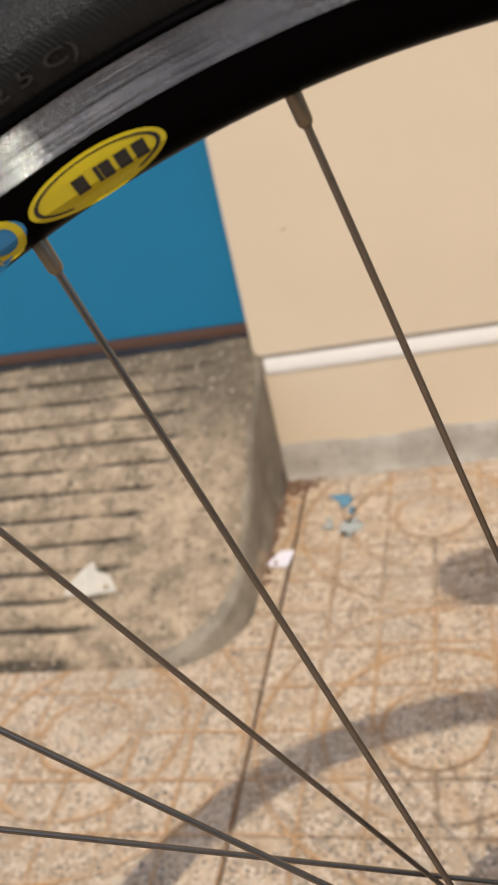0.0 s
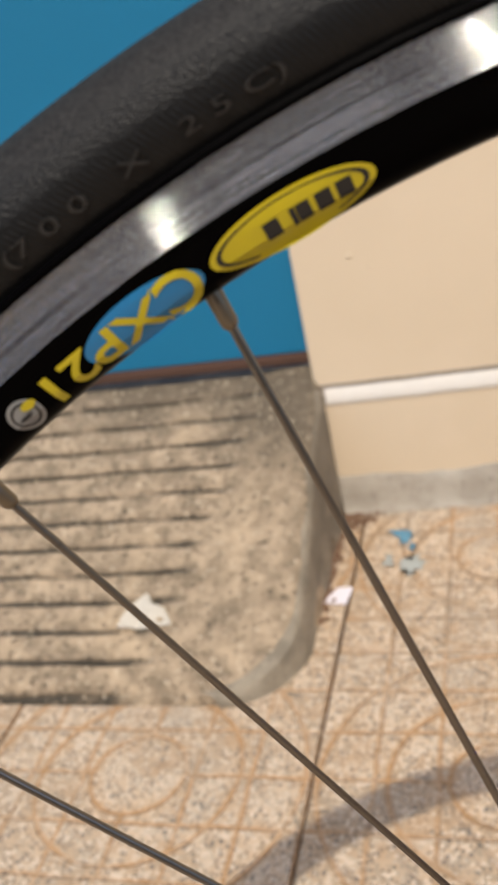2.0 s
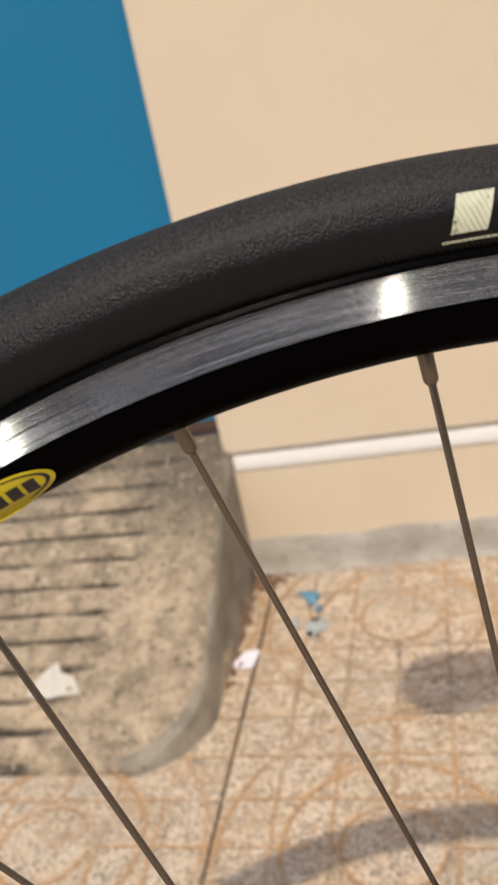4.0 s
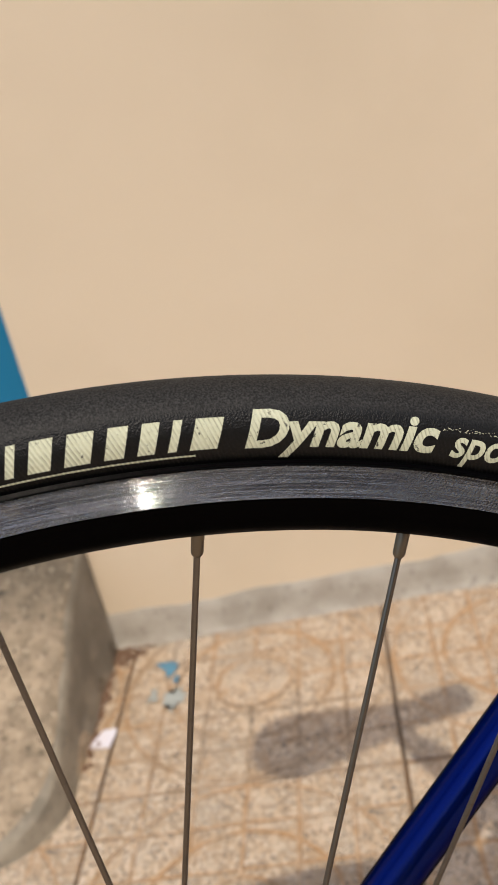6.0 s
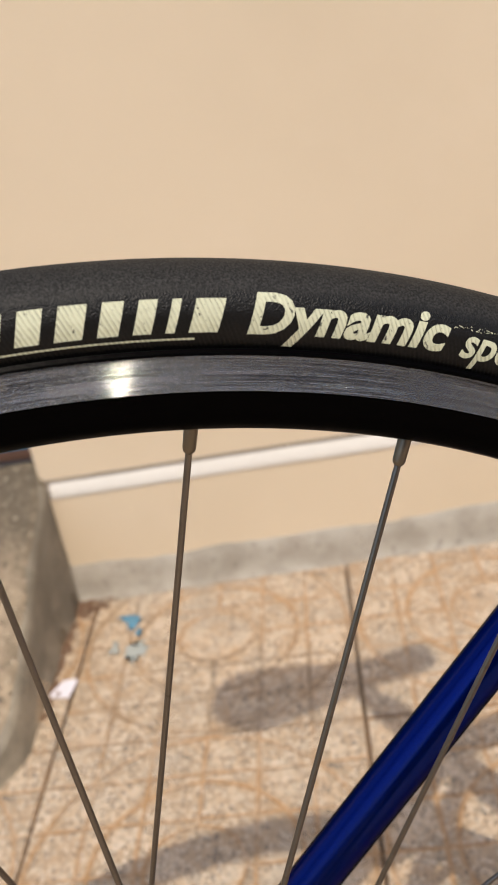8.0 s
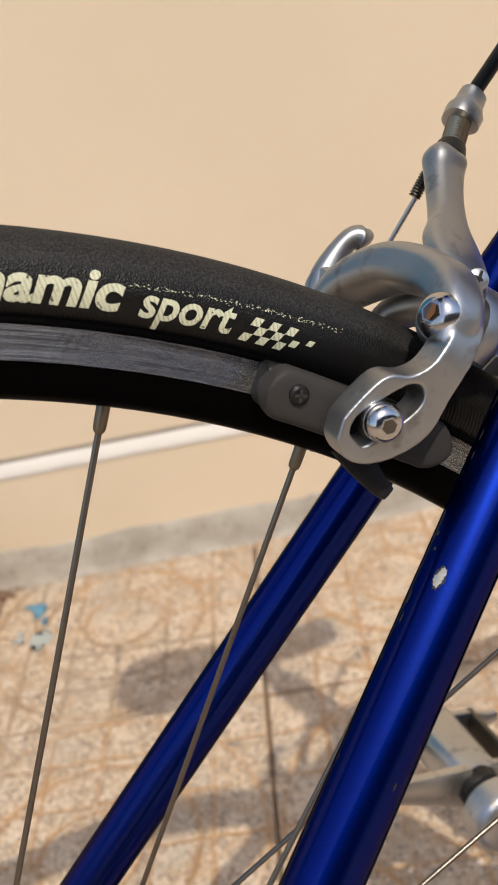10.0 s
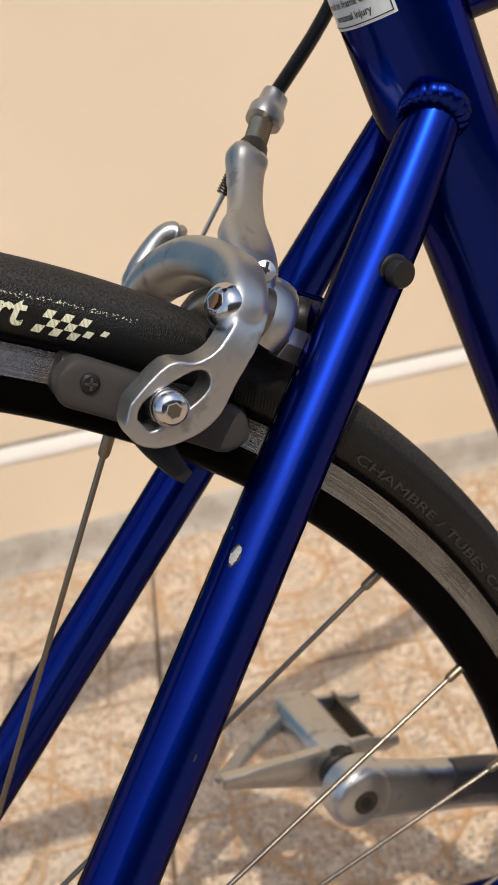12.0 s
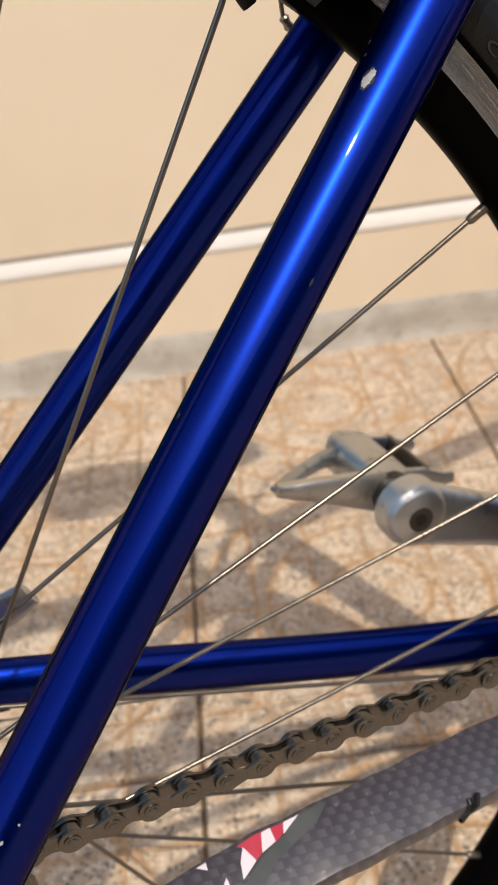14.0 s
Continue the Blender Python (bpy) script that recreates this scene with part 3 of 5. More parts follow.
seat_tube = tube("seat_tube", [seat_axis(z) for z in (-0.06, 0.0, 0.1, 0.2, 0.3, 0.4, 0.47)], (0.0182, 0.0182), "blue seat tube with a white warning sticker", segments=56)
tube("chain_stay", smoothed([(0.012, 0.062, -0.002), (0.06, 0.058, -0.012), (0.2, 0.048, -0.052), (0.29, 0.042, -0.0745), (0.385, 0.026, -0.088)], 8), lambda s: (0.0085, 0.0105 + 0.0035 * s), "blue chain stay")
near_chain_stay = tube("chain_stay", smoothed([(0.012, -0.062, -0.010), (0.05, -0.0605, -0.032), (0.09, -0.059, -0.0372), (0.17, -0.0555, -0.0365), (0.22, -0.0515, -0.0375), (0.30, -0.043, -0.045), (0.39, -0.026, -0.07)], 8), (0.0068, 0.0062))

tube("seat_post", [seat_axis(0.46), seat_axis(0.56)], (0.0136, 0.0136), "silver seat post", material=ALLOY)
tube("top_tube", [seat_axis(0.3495), (0.52, 0, 0.385), (0.8, 0, 0.440)], (0.0155, 0.0175))
tube("down_tube", [(0.405, 0, -0.06), (0.6, 0, 0.15), (0.83, 0, 0.4)], (0.017, 0.019))
bm = bmesh.new()
rod(bm, (0.4, -0.034, -0.07), (0.4, 0.034, -0.07), 0.02, 40)
part("bottom_bracket_shell", bm, CANDY, bicycle)


def saddle():
    bm = bmesh.new()
    line, rows = [], []
    for i in range(29):
        s = i / 28
        x = 0.062 + 0.27 * s
        w = 0.069 * math.sqrt(max(0.0, 1 - (1 - min(1, s / 0.36)) ** 2)) * (1 - 0.70 * min(1, max(0, (s - 0.12) / 0.6)) ** 0.8)
        w *= math.sqrt(max(0.02, 1 - max(0, (s - 0.94) / 0.06) ** 2))
        line.append((x, w))
    for x, w in line:
        z = 0.566 + 0.012 * math.cos((x - 0.06) * 14)
        rows.append([bm.verts.new((x, w * math.cos(a), z + (0.012 if math.sin(a) > 0 else 0.03) * math.sin(a))) for a in [math.pi * 2 * k / 20 for k in range(20)]])
    for p, q in zip(rows, rows[1:]):
        for k in range(20):
            bm.faces.new((p[k], p[(k + 1) % 20], q[(k + 1) % 20], q[k]))
    bm.faces.new(rows[0][::-1])
    bm.faces.new(rows[-1])
    bmesh.ops.recalc_face_normals(bm, faces=bm.faces)
    return bm


part("saddle", saddle(), PLASTIC, bicycle, "black padded saddle")

# the weld at the seat cluster and the bridge between the stays
way = (STAY_TOP - STAY_LOW).normalized()
u = Vector((0, 1, 0)) - way * way.y
u.normalize()
v = way.cross(u)
ring = []
for k in range(181):
    w = radians(-125 + 250 * k / 180)
    p = STAY_TOP + TAPER + way * (-0.0055 + 0.0070 * math.cos(w * 0.8)) + (u * math.cos(w) * 0.0072 + v * math.sin(w) * 0.0086)
    ring.append(Vector((p.x, -p.y, p.z)))
bm = bmesh.new()
sweep(bm, ring, lambda s: ((0.0036 + 0.00032 * abs(math.sin(s * 13 * math.pi + 0.5 * math.sin(s * 17)))) * (0.12 + 0.88 * math.sin(math.pi * s) ** 0.75),) * 2, 14)
part("weld_bead", bm, CANDY, near_stay, "ridged weld where stay meets seat tube")
BRIDGE = Vector((0.2420, 0, 0.2600))
bm = bmesh.new()
sweep(bm, [BRIDGE + Vector((0, y, 0)) for y in (-0.022, -0.012, 0.0, 0.012, 0.022)], (0.0068, 0.0075), 24, side=(1, 0, 0))
part("brake_bridge", bm, CANDY, bicycle)

# the black bolt in the near stay, and chipped paint
out = Vector((0.05, -1, -0.08)).normalized()


def on_stay(z):
    heights = [p.z for p in NEAR_LINE]
    return Vector([float(np.interp(z, heights, [p[i] for p in NEAR_LINE])) for i in range(3)])


seat = on_stay(0.2765)
bm = bmesh.new()
turned(bm, seat + out * 0.006, seat + out * 0.0142, [(0, 0.0050), (0.40, 0.0050), (0.44, 0.0046), (0.46, 0.0037), (0.54, 0.0037), (0.56, 0.0042), (0.9, 0.0041), (0.97, 0.0037), (1, 0.0028)], 28)
part("bolt", bm, PLASTIC, near_stay, "black rubber-capped bolt")
CHIP = plain("bare aluminium chip", (0.30, 0.30, 0.29), 0.5, 0.3, 0.85, 1800)


def chip(z, around, long, wide, seed):
    """A flake of missing paint on the near stay."""
    bm = bmesh.new()
    c = on_stay(z)
    stay_way = (on_stay(z + 0.01) - on_stay(z - 0.01)).normalized()
    b = stay_way.cross(Vector((0, 1, 0))).normalized()
    a = b.cross(stay_way).normalized()
    rnd = random.Random(seed)
    ring = []
    for k in range(22):
        w = 2 * math.pi * k / 22
        f = rnd.uniform(0.8, 1.12)
        t, q = math.sin(w) * long * f, math.cos(w) * wide * f
        ang = radians(around) + q / 0.01
        ring.append(bm.verts.new(c + stay_way * t + (-a * math.cos(ang) * STAY_R[0] - b * math.sin(ang) * STAY_R[1]) * (1.012 if seed < 40 else 1.008)))
    mid = bm.verts.new(sum((v.co for v in ring), Vector()) / 22 + (ring[0].co - c).normalized() * 0.0001)
    for k in range(22):
        bm.faces.new((ring[k], ring[(k + 1) % 22], mid))
    return bm


NICK = plain("dark primer", (0.012, 0.011, 0.012), 0.7, 0, 0.3, 900)
rnd = random.Random(8)
for k in range(22):
    z = rnd.choice((rnd.uniform(0.205, 0.262), rnd.uniform(0.12, 0.21)))
    part("nick", chip(z, rnd.gauss(-97, 5), rnd.uniform(0.0005, 0.0022) * (1 if z > 0.2 else 0.5), rnd.uniform(0.0002, 0.0006), 40 + k), NICK, near_stay)
for z, around, long, wide in ((0.2105, -59, 0.0034, 0.0017), (0.1742, 5, 0.0012, 0.0004)):
    part("nick", chip(z - 0.0001, around, long, wide, 77), NICK, near_stay)
for z, around, long, wide, seed in ((0.2100, -60, 0.0021, 0.0013, 1), (0.2115, -57, 0.0013, 0.0010, 9), (0.064, -26, 0.0006, 0.0004, 4), (0.068, -16, 0.0004, 0.0003, 5)):
    part("paint_chip", chip(z, around, long, wide, seed), CHIP, near_stay)

# ---- rear brake: places are given along the tyre, by radius and sideways ----


def bk(s, r, y):
    return wheel_point(36.5 - math.degrees(s / r), r, y)


def plate(outline, hole, y0, y1, bevel):
    """A plate with a rounded outline and a slot, lying along the wheel."""
    bm = bmesh.new()
    loops = []
    for pts in (outline, hole):
        closed = smoothed([*pts, *pts[:3]], 6)[6:-12] if pts else []
        verts = [bm.verts.new((p.x, p.y, 0)) for p in closed]
        edges = [bm.edges.new((verts[i], verts[(i + 1) % len(verts)])) for i in range(len(verts))]
        loops += edges
    faces = bmesh.ops.triangle_fill(bm, edges=loops, use_beauty=True)["geom"]
    faces = [f for f in faces if isinstance(f, bmesh.types.BMFace)]
    back = bmesh.ops.extrude_face_region(bm, geom=faces)["geom"]
    moved = [v for v in back if isinstance(v, bmesh.types.BMVert)]
    for v in moved:
        v.co.z = 1.0
    edges = [e for e in bm.edges if len(e.link_faces) == 2 and e.calc_face_angle() > radians(60)]
    for v in bm.verts:
        v.co.z = y0 + (y1 - y0) * v.co.z
    bmesh.ops.bevel(bm, geom=edges, offset=bevel, segments=3, affect="EDGES", profile=0.5, clamp_overlap=True)
    for v in bm.verts:
        back = max(0.0, v.co.y - 0.334) / 0.02
        v.co = bk(v.co.x, v.co.y, v.co.z + 0.0095 * back * back)
    bmesh.ops.recalc_face_normals(bm, faces=bm.faces)
    return bm


def bent(points, sizes, segments=20, square=2.6, steps=6, side=None):
    """A forged arm through the points, with half widths along the tyre and across at each."""
    bm = bmesh.new()
    line = smoothed([bk(*p) for p in points], steps)
    wide = smoothed([(a, b, 0) for a, b in sizes], steps)
    sweep(bm, line, lambda s: tuple(wide[round(s * (len(wide) - 1))][:2]), segments, side=side or (-math.cos(radians(36.5)), 0, math.sin(radians(36.5))), square=square)
    return bm


outline = [(0.0204, 0.3150), (0.0195, 0.3098), (0.0150, 0.3058), (0.0085, 0.3062), (0.0010, 0.3115), (-0.0038, 0.3190), (-0.0050, 0.3300), (-0.0072, 0.3420), (-0.0082, 0.3485), (-0.0066, 0.3530), (-0.0012, 0.3545), (0.0010, 0.3522), (0.0008, 0.3458), (0.0026, 0.3395), (0.0046, 0.3340), (0.0085, 0.3302), (0.0150, 0.3275)]
slot = [(0.0128, 0.3098), (0.0168, 0.3118), (0.0172, 0.3165), (0.0135, 0.3215), (0.0085, 0.3272), (0.0048, 0.3288), (0.0022, 0.3262), (0.0034, 0.3215), (0.0082, 0.3145)]


def merged(ob, voxel, rounds):
    """Melts the overlapping pieces of a forging into one skin with soft edges."""
    m = ob.modifiers.new("union", "REMESH")
    m.mode, m.voxel_size, m.use_smooth_shade = "VOXEL", voxel, True
    m = ob.modifiers.new("soften", "SMOOTH")
    m.factor, m.iterations = 0.5, rounds
    return ob


forging = plate(outline, slot, -0.0265, -0.0366, 0.0012)
for piece in (bent([(-0.0014, 0.3400, -0.0305), (-0.0016, 0.3478, -0.0278), (-0.0017, 0.3530, -0.0220), (-0.0016, 0.3556, -0.0150), (-0.0010, 0.3564, -0.006), (0.001, 0.3553, 0.007), (0.003, 0.3500, 0.019), (0.0045, 0.343, 0.0275), (0.005, 0.333, 0.032), (0.005, 0.318, 0.034)],
                   [(0.0050, 0.0040), (0.0064, 0.0056), (0.0070, 0.0060), (0.0074, 0.0062), (0.0082, 0.0066), (0.0086, 0.0066), (0.0086, 0.0064), (0.0078, 0.0058), (0.0068, 0.005), (0.006, 0.004)], square=2.8),
              turned(bmesh.new(), bk(-0.0080, 0.3458, -0.0198), bk(0.0008, 0.3464, -0.0230), [(0, 0.0082), (0.7, 0.0080), (0.9, 0.0074), (1, 0.0066)], 36)):
    spare = bpy.data.meshes.new("spare")
    piece.to_mesh(spare)
    piece.free()
    forging.from_mesh(spare)
    bpy.data.meshes.remove(spare)
arm = merged(part("brake_arm", forging, ALLOY, bicycle, "satin silver caliper arm with dirt in its corners"), 0.00042, 18)
lever_arm = part("brake_arm", bent([(-0.0085, 0.351, -0.0185), (-0.0070, 0.3585, -0.0125), (-0.0072, 0.366, -0.001), (-0.0086, 0.3725, 0.0085), (-0.0092, 0.3795, 0.0170), (-0.0094, 0.387, 0.0245), (-0.0096, 0.392, 0.0285), (-0.0100, 0.3948, 0.0304)],
                                   [(0.0050, 0.004), (0.0082, 0.0046), (0.0088, 0.0042), (0.0060, 0.0040), (0.0054, 0.0042), (0.0060, 0.0047), (0.0066, 0.0052), (0.0040, 0.003)], square=2.9), ALLOY, bicycle, "silver cable arm of the brake caliper")
inner = part("brake_arm", bent([(-0.0150, 0.3405, -0.0175), (-0.0160, 0.347, -0.0175), (-0.0166, 0.3535, -0.0130), (-0.0160, 0.3525, -0.004), (-0.0140, 0.3500, 0.008), (-0.011, 0.343, 0.02), (-0.011, 0.330, 0.027)],
                               [(0.0048, 0.0055), (0.0066, 0.0066), (0.0068, 0.0062), (0.0066, 0.006), (0.0064, 0.005), (0.0055, 0.0045), (0.005, 0.004)], square=3.0), ALLOY, bicycle, "inner silver caliper arm behind the outer one")
# a dark disc put in for the shaded gap between the two arms
bm = bmesh.new()
turned(bm, bk(-0.0075, 0.3475, -0.0175), bk(-0.0125, 0.3475, -0.0175), [(0, 0.0085), (1, 0.0085)], 32)
part("washer", bm, DARK_STEEL, inner)


def hex_bolt(name, a, b, r, parent, material, socket=0.45, label=""):
    """A domed bolt from a to b with a hexagonal socket in its end."""
    bm = bmesh.new()
    a, b = Vector(a), Vector(b)
    turned(bm, a, b, [(0, r * 0.96), (0.35, r), (0.55, r * 0.96), (0.75, r * 0.86), (0.9, r * 0.7), (1.0, r * (socket + 0.07))], 36)
    head = part(name, bm, material, parent, label)
    way = (b - a).normalized()
    bm = bmesh.new()
    turned(bm, b - way * r * 0.03, b + way * r * 0.015, [(0, r * socket * 0.96), (0.5, r * (socket + 0.05)), (1, r * (socket + 0.03))], 6)
    part("socket_edge", bm, material, head)
    bm = bmesh.new()
    turned(bm, b + way * r * 0.016, b + way * r * 0.018, [(0, r * socket * 0.92), (1, r * socket * 0.92)], 6)
    part("socket", bm, DARK_STEEL, head)
    return head


RUSTY = plain("rusty socket steel", (0.2, 0.09, 0.035), 0.7, 0.3, 0.5, 900)
PC = bk(0.0106, 0.3173, -0.0362)
bm = bmesh.new()
turned(bm, PC + Vector((0, 0.004, 0)), PC + Vector((0, -0.0006, 0)), [(0, 0.0054), (0.8, 0.0054), (1, 0.0050)], 36)
part("washer", bm, CHROME, arm)
hex_bolt("bolt", PC + Vector((0, -0.0004, 0)), PC + Vector((0.0, -0.0048, 0.0)), 0.0050, arm, CHROME, 0.44, "shiny domed pad bolt")
pivot = hex_bolt("bolt", bk(-0.0030, 0.3468, -0.0250), bk(0.0066, 0.3463, -0.0292), 0.0068, arm, CHROME, 0.4, "chromed bolt with a rusty socket")
bm = bmesh.new()
turned(bm, bk(0.00685, 0.3463, -0.0293), bk(0.00695, 0.3463, -0.0293), [(0, 0.0023), (1, 0.0023)], 6)
part("rust", bm, RUSTY, pivot)
bm = bmesh.new()
turned(bm, bk(-0.0088, 0.3586, -0.0165), bk(-0.0077, 0.3594, -0.0203), [(0, 0.0032), (0.72, 0.0032), (0.86, 0.0029), (0.95, 0.0020), (1, 0.0009)], 24)
screw = part("screw", bm, CRANK, lever_arm)
bm = bmesh.new()
p = bk(-0.0075, 0.3595, -0.0207)
box(bm, (-0.0022, -0.0002, -0.0004), (0.0022, 0.0002, 0.0004), m=Matrix.Translation(p) @ pose(0, 0, 0, 0, 35, 20))
box(bm, (-0.0004, -0.0002, -0.0022), (0.0004, 0.0002, 0.0022), m=Matrix.Translation(p) @ pose(0, 0, 0, 0, 35, 20))
part("screw_slot", bm, DARK_STEEL, screw)
bm = bmesh.new()
turned(bm, bk(-0.0225, 0.3440, -0.0150), bk(-0.0300, 0.3446, -0.0150), [(0, 0.0052), (0.05, 0.0056), (0.9, 0.0056), (1, 0.005)], 6)
part("nut", bm, CRANK, inner)
bm = bmesh.new()
turned(bm, bk(-0.024, 0.3530, 0.0), bk(-0.043, 0.3535, 0.0), [(0, 0.0050), (0.3, 0.0052), (0.36, 0.0062), (0.5, 0.0068), (0.68, 0.0068), (0.85, 0.0058), (0.95, 0.0044), (1, 0.003)], 32)
part("spacer", bm, PLASTIC, inner, "black spacer on the brake bolt")
# barrel adjuster, cable, housing
bm = bmesh.new()
turned(bm, bk(-0.0106, 0.3930, 0.0296), bk(-0.0116, 0.3968, 0.0316), [(0, 0.0056), (0.5, 0.0052), (1, 0.0046)], 24)
part("collar", bm, PLASTIC, lever_arm)
bm = bmesh.new()
turned(bm, bk(-0.0115, 0.3960, 0.0312), bk(-0.0128, 0.4056, 0.0362), [(i / 20, 0.0034 if i % 2 else 0.0039) for i in range(21)], 20)
part("thread", bm, THREAD, lever_arm)
a, b = bk(-0.0128, 0.4052, 0.0362), bk(-0.0150, 0.4160, 0.0400)
bm = bmesh.new()
turned(bm, a, b, [(0, 0.0040), (0.05, 0.0060), (0.36, 0.0062), (0.52, 0.0052), (0.66, 0.0047), (0.85, 0.0046), (0.97, 0.0045), (1, 0.0032)], 24)
for i, v in enumerate(bm.verts):
    d = v.co - (a + (b - a).normalized() * (v.co - a).dot((b - a).normalized()))
    if d.length > 0.004:
        v.co += d * (0.06 * math.cos(3 * 2 * math.pi * (i % 24) / 24))
part("barrel_adjuster", bm, ALLOY, lever_arm, "ribbed silver barrel adjuster")
bm = bmesh.new()
sweep(bm, smoothed([b, (0.2802, 0.045, 0.3416), (0.2925, 0.0455, 0.3555), (0.305, 0.043, 0.378), (0.325, 0.034, 0.42), (0.36, 0.022, 0.45)], 10), (0.0025, 0.0025), 14)
part("cable_housing", bm, PLASTIC, bicycle, "black cable housing")
bm = bmesh.new()
rod(bm, bk(-0.0098, 0.391, 0.0335), bk(-0.0108, 0.345, 0.047), 0.0008, 8)
cable = part("brake_cable", bm, CABLE, bicycle, "bare steel brake cable")
bm = bmesh.new()
turned(bm, bk(-0.0090, 0.3870, 0.0345), bk(-0.0096, 0.3798, 0.0370), [(i / 16, 0.0016 if i % 2 else 0.0021) for i in range(17)], 16)
part("ferrule", bm, DARK_STEEL, cable)
# quick-release lever on the far arm
bm = bmesh.new()
turned(bm, bk(0.0058, 0.3424, 0.0440), bk(-0.0040, 0.3430, 0.0475), [(0, 0.0056), (0.12, 0.0068), (0.9, 0.0068), (1, 0.006)], 28)
release = part("release_lever", bm, ALLOY, bicycle, "small silver quick-release lever")
part("lever_blade", bent([(0.0012, 0.3400, 0.0470), (0.0020, 0.3460, 0.0480), (0.0018, 0.3525, 0.0484), (0.0010, 0.3576, 0.0482), (-0.0006, 0.3607, 0.0478), (-0.0028, 0.3619, 0.0474), (-0.0048, 0.3617, 0.0470), (-0.0060, 0.3611, 0.0468)],
                         [(0.0056, 0.0050), (0.0056, 0.0046), (0.0044, 0.0038), (0.0036, 0.0033), (0.0037, 0.0033), (0.0042, 0.0034), (0.0040, 0.0032), (0.0018, 0.0016)], square=2.4), ALLOY, release)

# pad and holder
bm = bmesh.new()
line = [bk(s, 0.3152 + (0.0008 if s < 0 else 0), -0.0148) for s in [0.0352 - 0.0562 * i / 90 for i in range(91)]]
sweep(bm, line, lambda s: (0.0042, 0.0056 * min(1, (s + 0.04) * 22, (1.03 - s) * 20)), 20, square=4)
pad = part("brake_pad", bm, PLASTIC, bicycle, "worn grey rubber brake pad in its holder")
bm = bmesh.new()
line = [bk(s, 0.3140 + 0.0012 * abs(s - 0.01) / 0.03, -0.0205) for s in [0.0362 - 0.0565 * i / 90 for i in range(91)]]
sweep(bm, line, lambda s: (0.0043, 0.0070 * min(1, math.sqrt(max(0.02, 1 - max(0, 1 - s / 0.09) ** 2)), math.sqrt(max(0.02, 1 - max(0, 1 - (1 - s) / 0.12) ** 2)))), 28, square=4)
part("pad_holder", bm, PAD, pad, "matt grey pad holder")
bm = bmesh.new()
line = [bk(0.008, 0.3075, -0.0205), bk(0.004, 0.3045, -0.0215), bk(0.000, 0.3020, -0.0228), bk(-0.004, 0.2999, -0.0240), bk(-0.0075, 0.2988, -0.0248)]
sweep(bm, smoothed(line, 5), lambda s: (0.0014, 0.0052 * (1 - 0.6 * s)), 12, square=3)
part("wheel_guide", bm, PLASTIC, pad)
SC = bk(0.0284, 0.3160, -0.0245)
bm = bmesh.new()
turned(bm, SC, SC + Vector((0, -0.0017, 0)), [(0, 0.0026), (0.6, 0.0026), (1, 0.0019)], 20)
head = part("screw", bm, PLASTIC, pad, "worn cross-head screw")
bm = bmesh.new()
for q in (20, 110):
    box(bm, (-0.0017, -0.00025, -0.00035), (0.0017, 0.00025, 0.00035), m=Matrix.Translation(SC + Vector((0, -0.0018, 0))) @ pose(0, 0, 0, 0, q, 0))
part("screw_slot", bm, PAD, head)
# far pad, for its own shadow on the rim
bm = bmesh.new()
sweep(bm, [bk(s, 0.3155, 0.017) for s in [0.036 - 0.055 * i / 8 for i in range(9)]], (0.0065, 0.0062), 16, square=4)
far_pad = part("brake_pad", bm, PAD, bicycle)

bm = bmesh.new()
sweep(bm, smoothed([bk(0.010, 0.3060, 0.0195), bk(0.004, 0.3030, 0.0200), bk(-0.001, 0.2995, 0.0206), bk(-0.0062, 0.2968, 0.0212)], 5), lambda s: (0.0014, 0.0050 * (1 - 0.5 * s)), 12, square=3)
part("wheel_guide", bm, PLASTIC, far_pad)
# frayed end of the brake cable, hanging below the far arm
bm = bmesh.new()
sweep(bm, smoothed([(0.2008, 0.045, 0.2660), (0.2015, 0.045, 0.2339), (0.2019, 0.045, 0.2285)], 6), (0.0008, 0.0008), 8)
part("cable_tail", bm, SPOKE, cable)
bm = bmesh.new()
turned(bm, (0.2018, 0.045, 0.2290), (0.2040, 0.045, 0.2246), [(0, 0.0013), (0.15, 0.0018), (0.5, 0.0014), (0.85, 0.0018), (1, 0.0012)], 14)
part("crimp", bm, THREAD, cable)

# ---- lettering and stickers ----


def cream_print():
    n = Nodes("cream tyre print")
    c = n.coords()
    x, y, z = n.split(c)
    a, r = n.math("ARCTAN2", x, z), n.math("SQRT", n.math("ADD", n.math("MULTIPLY", x, x), n.math("MULTIPLY", z, z)))
    ribs = n.math("SINE", n.math("ADD", n.math("MULTIPLY", a, 1700.0), n.math("MULTIPLY", r, 2600.0)))
    col = n.mix(n.math("MULTIPLY", n.band(ribs, 0.35, 0.9), n.band(n.noise(300, 4, c), 0.35, 0.6)), (0.6, 0.61, 0.44), (0.38, 0.385, 0.27))
    col = n.mix(n.band(n.noise(700, 4, c), 0.62, 0.72), col, (0.05, 0.05, 0.04))
    n.set(Base_Color=col, Roughness=0.62, Normal=n.bump(ribs, 0.0003, 0.4))
    return n.mat


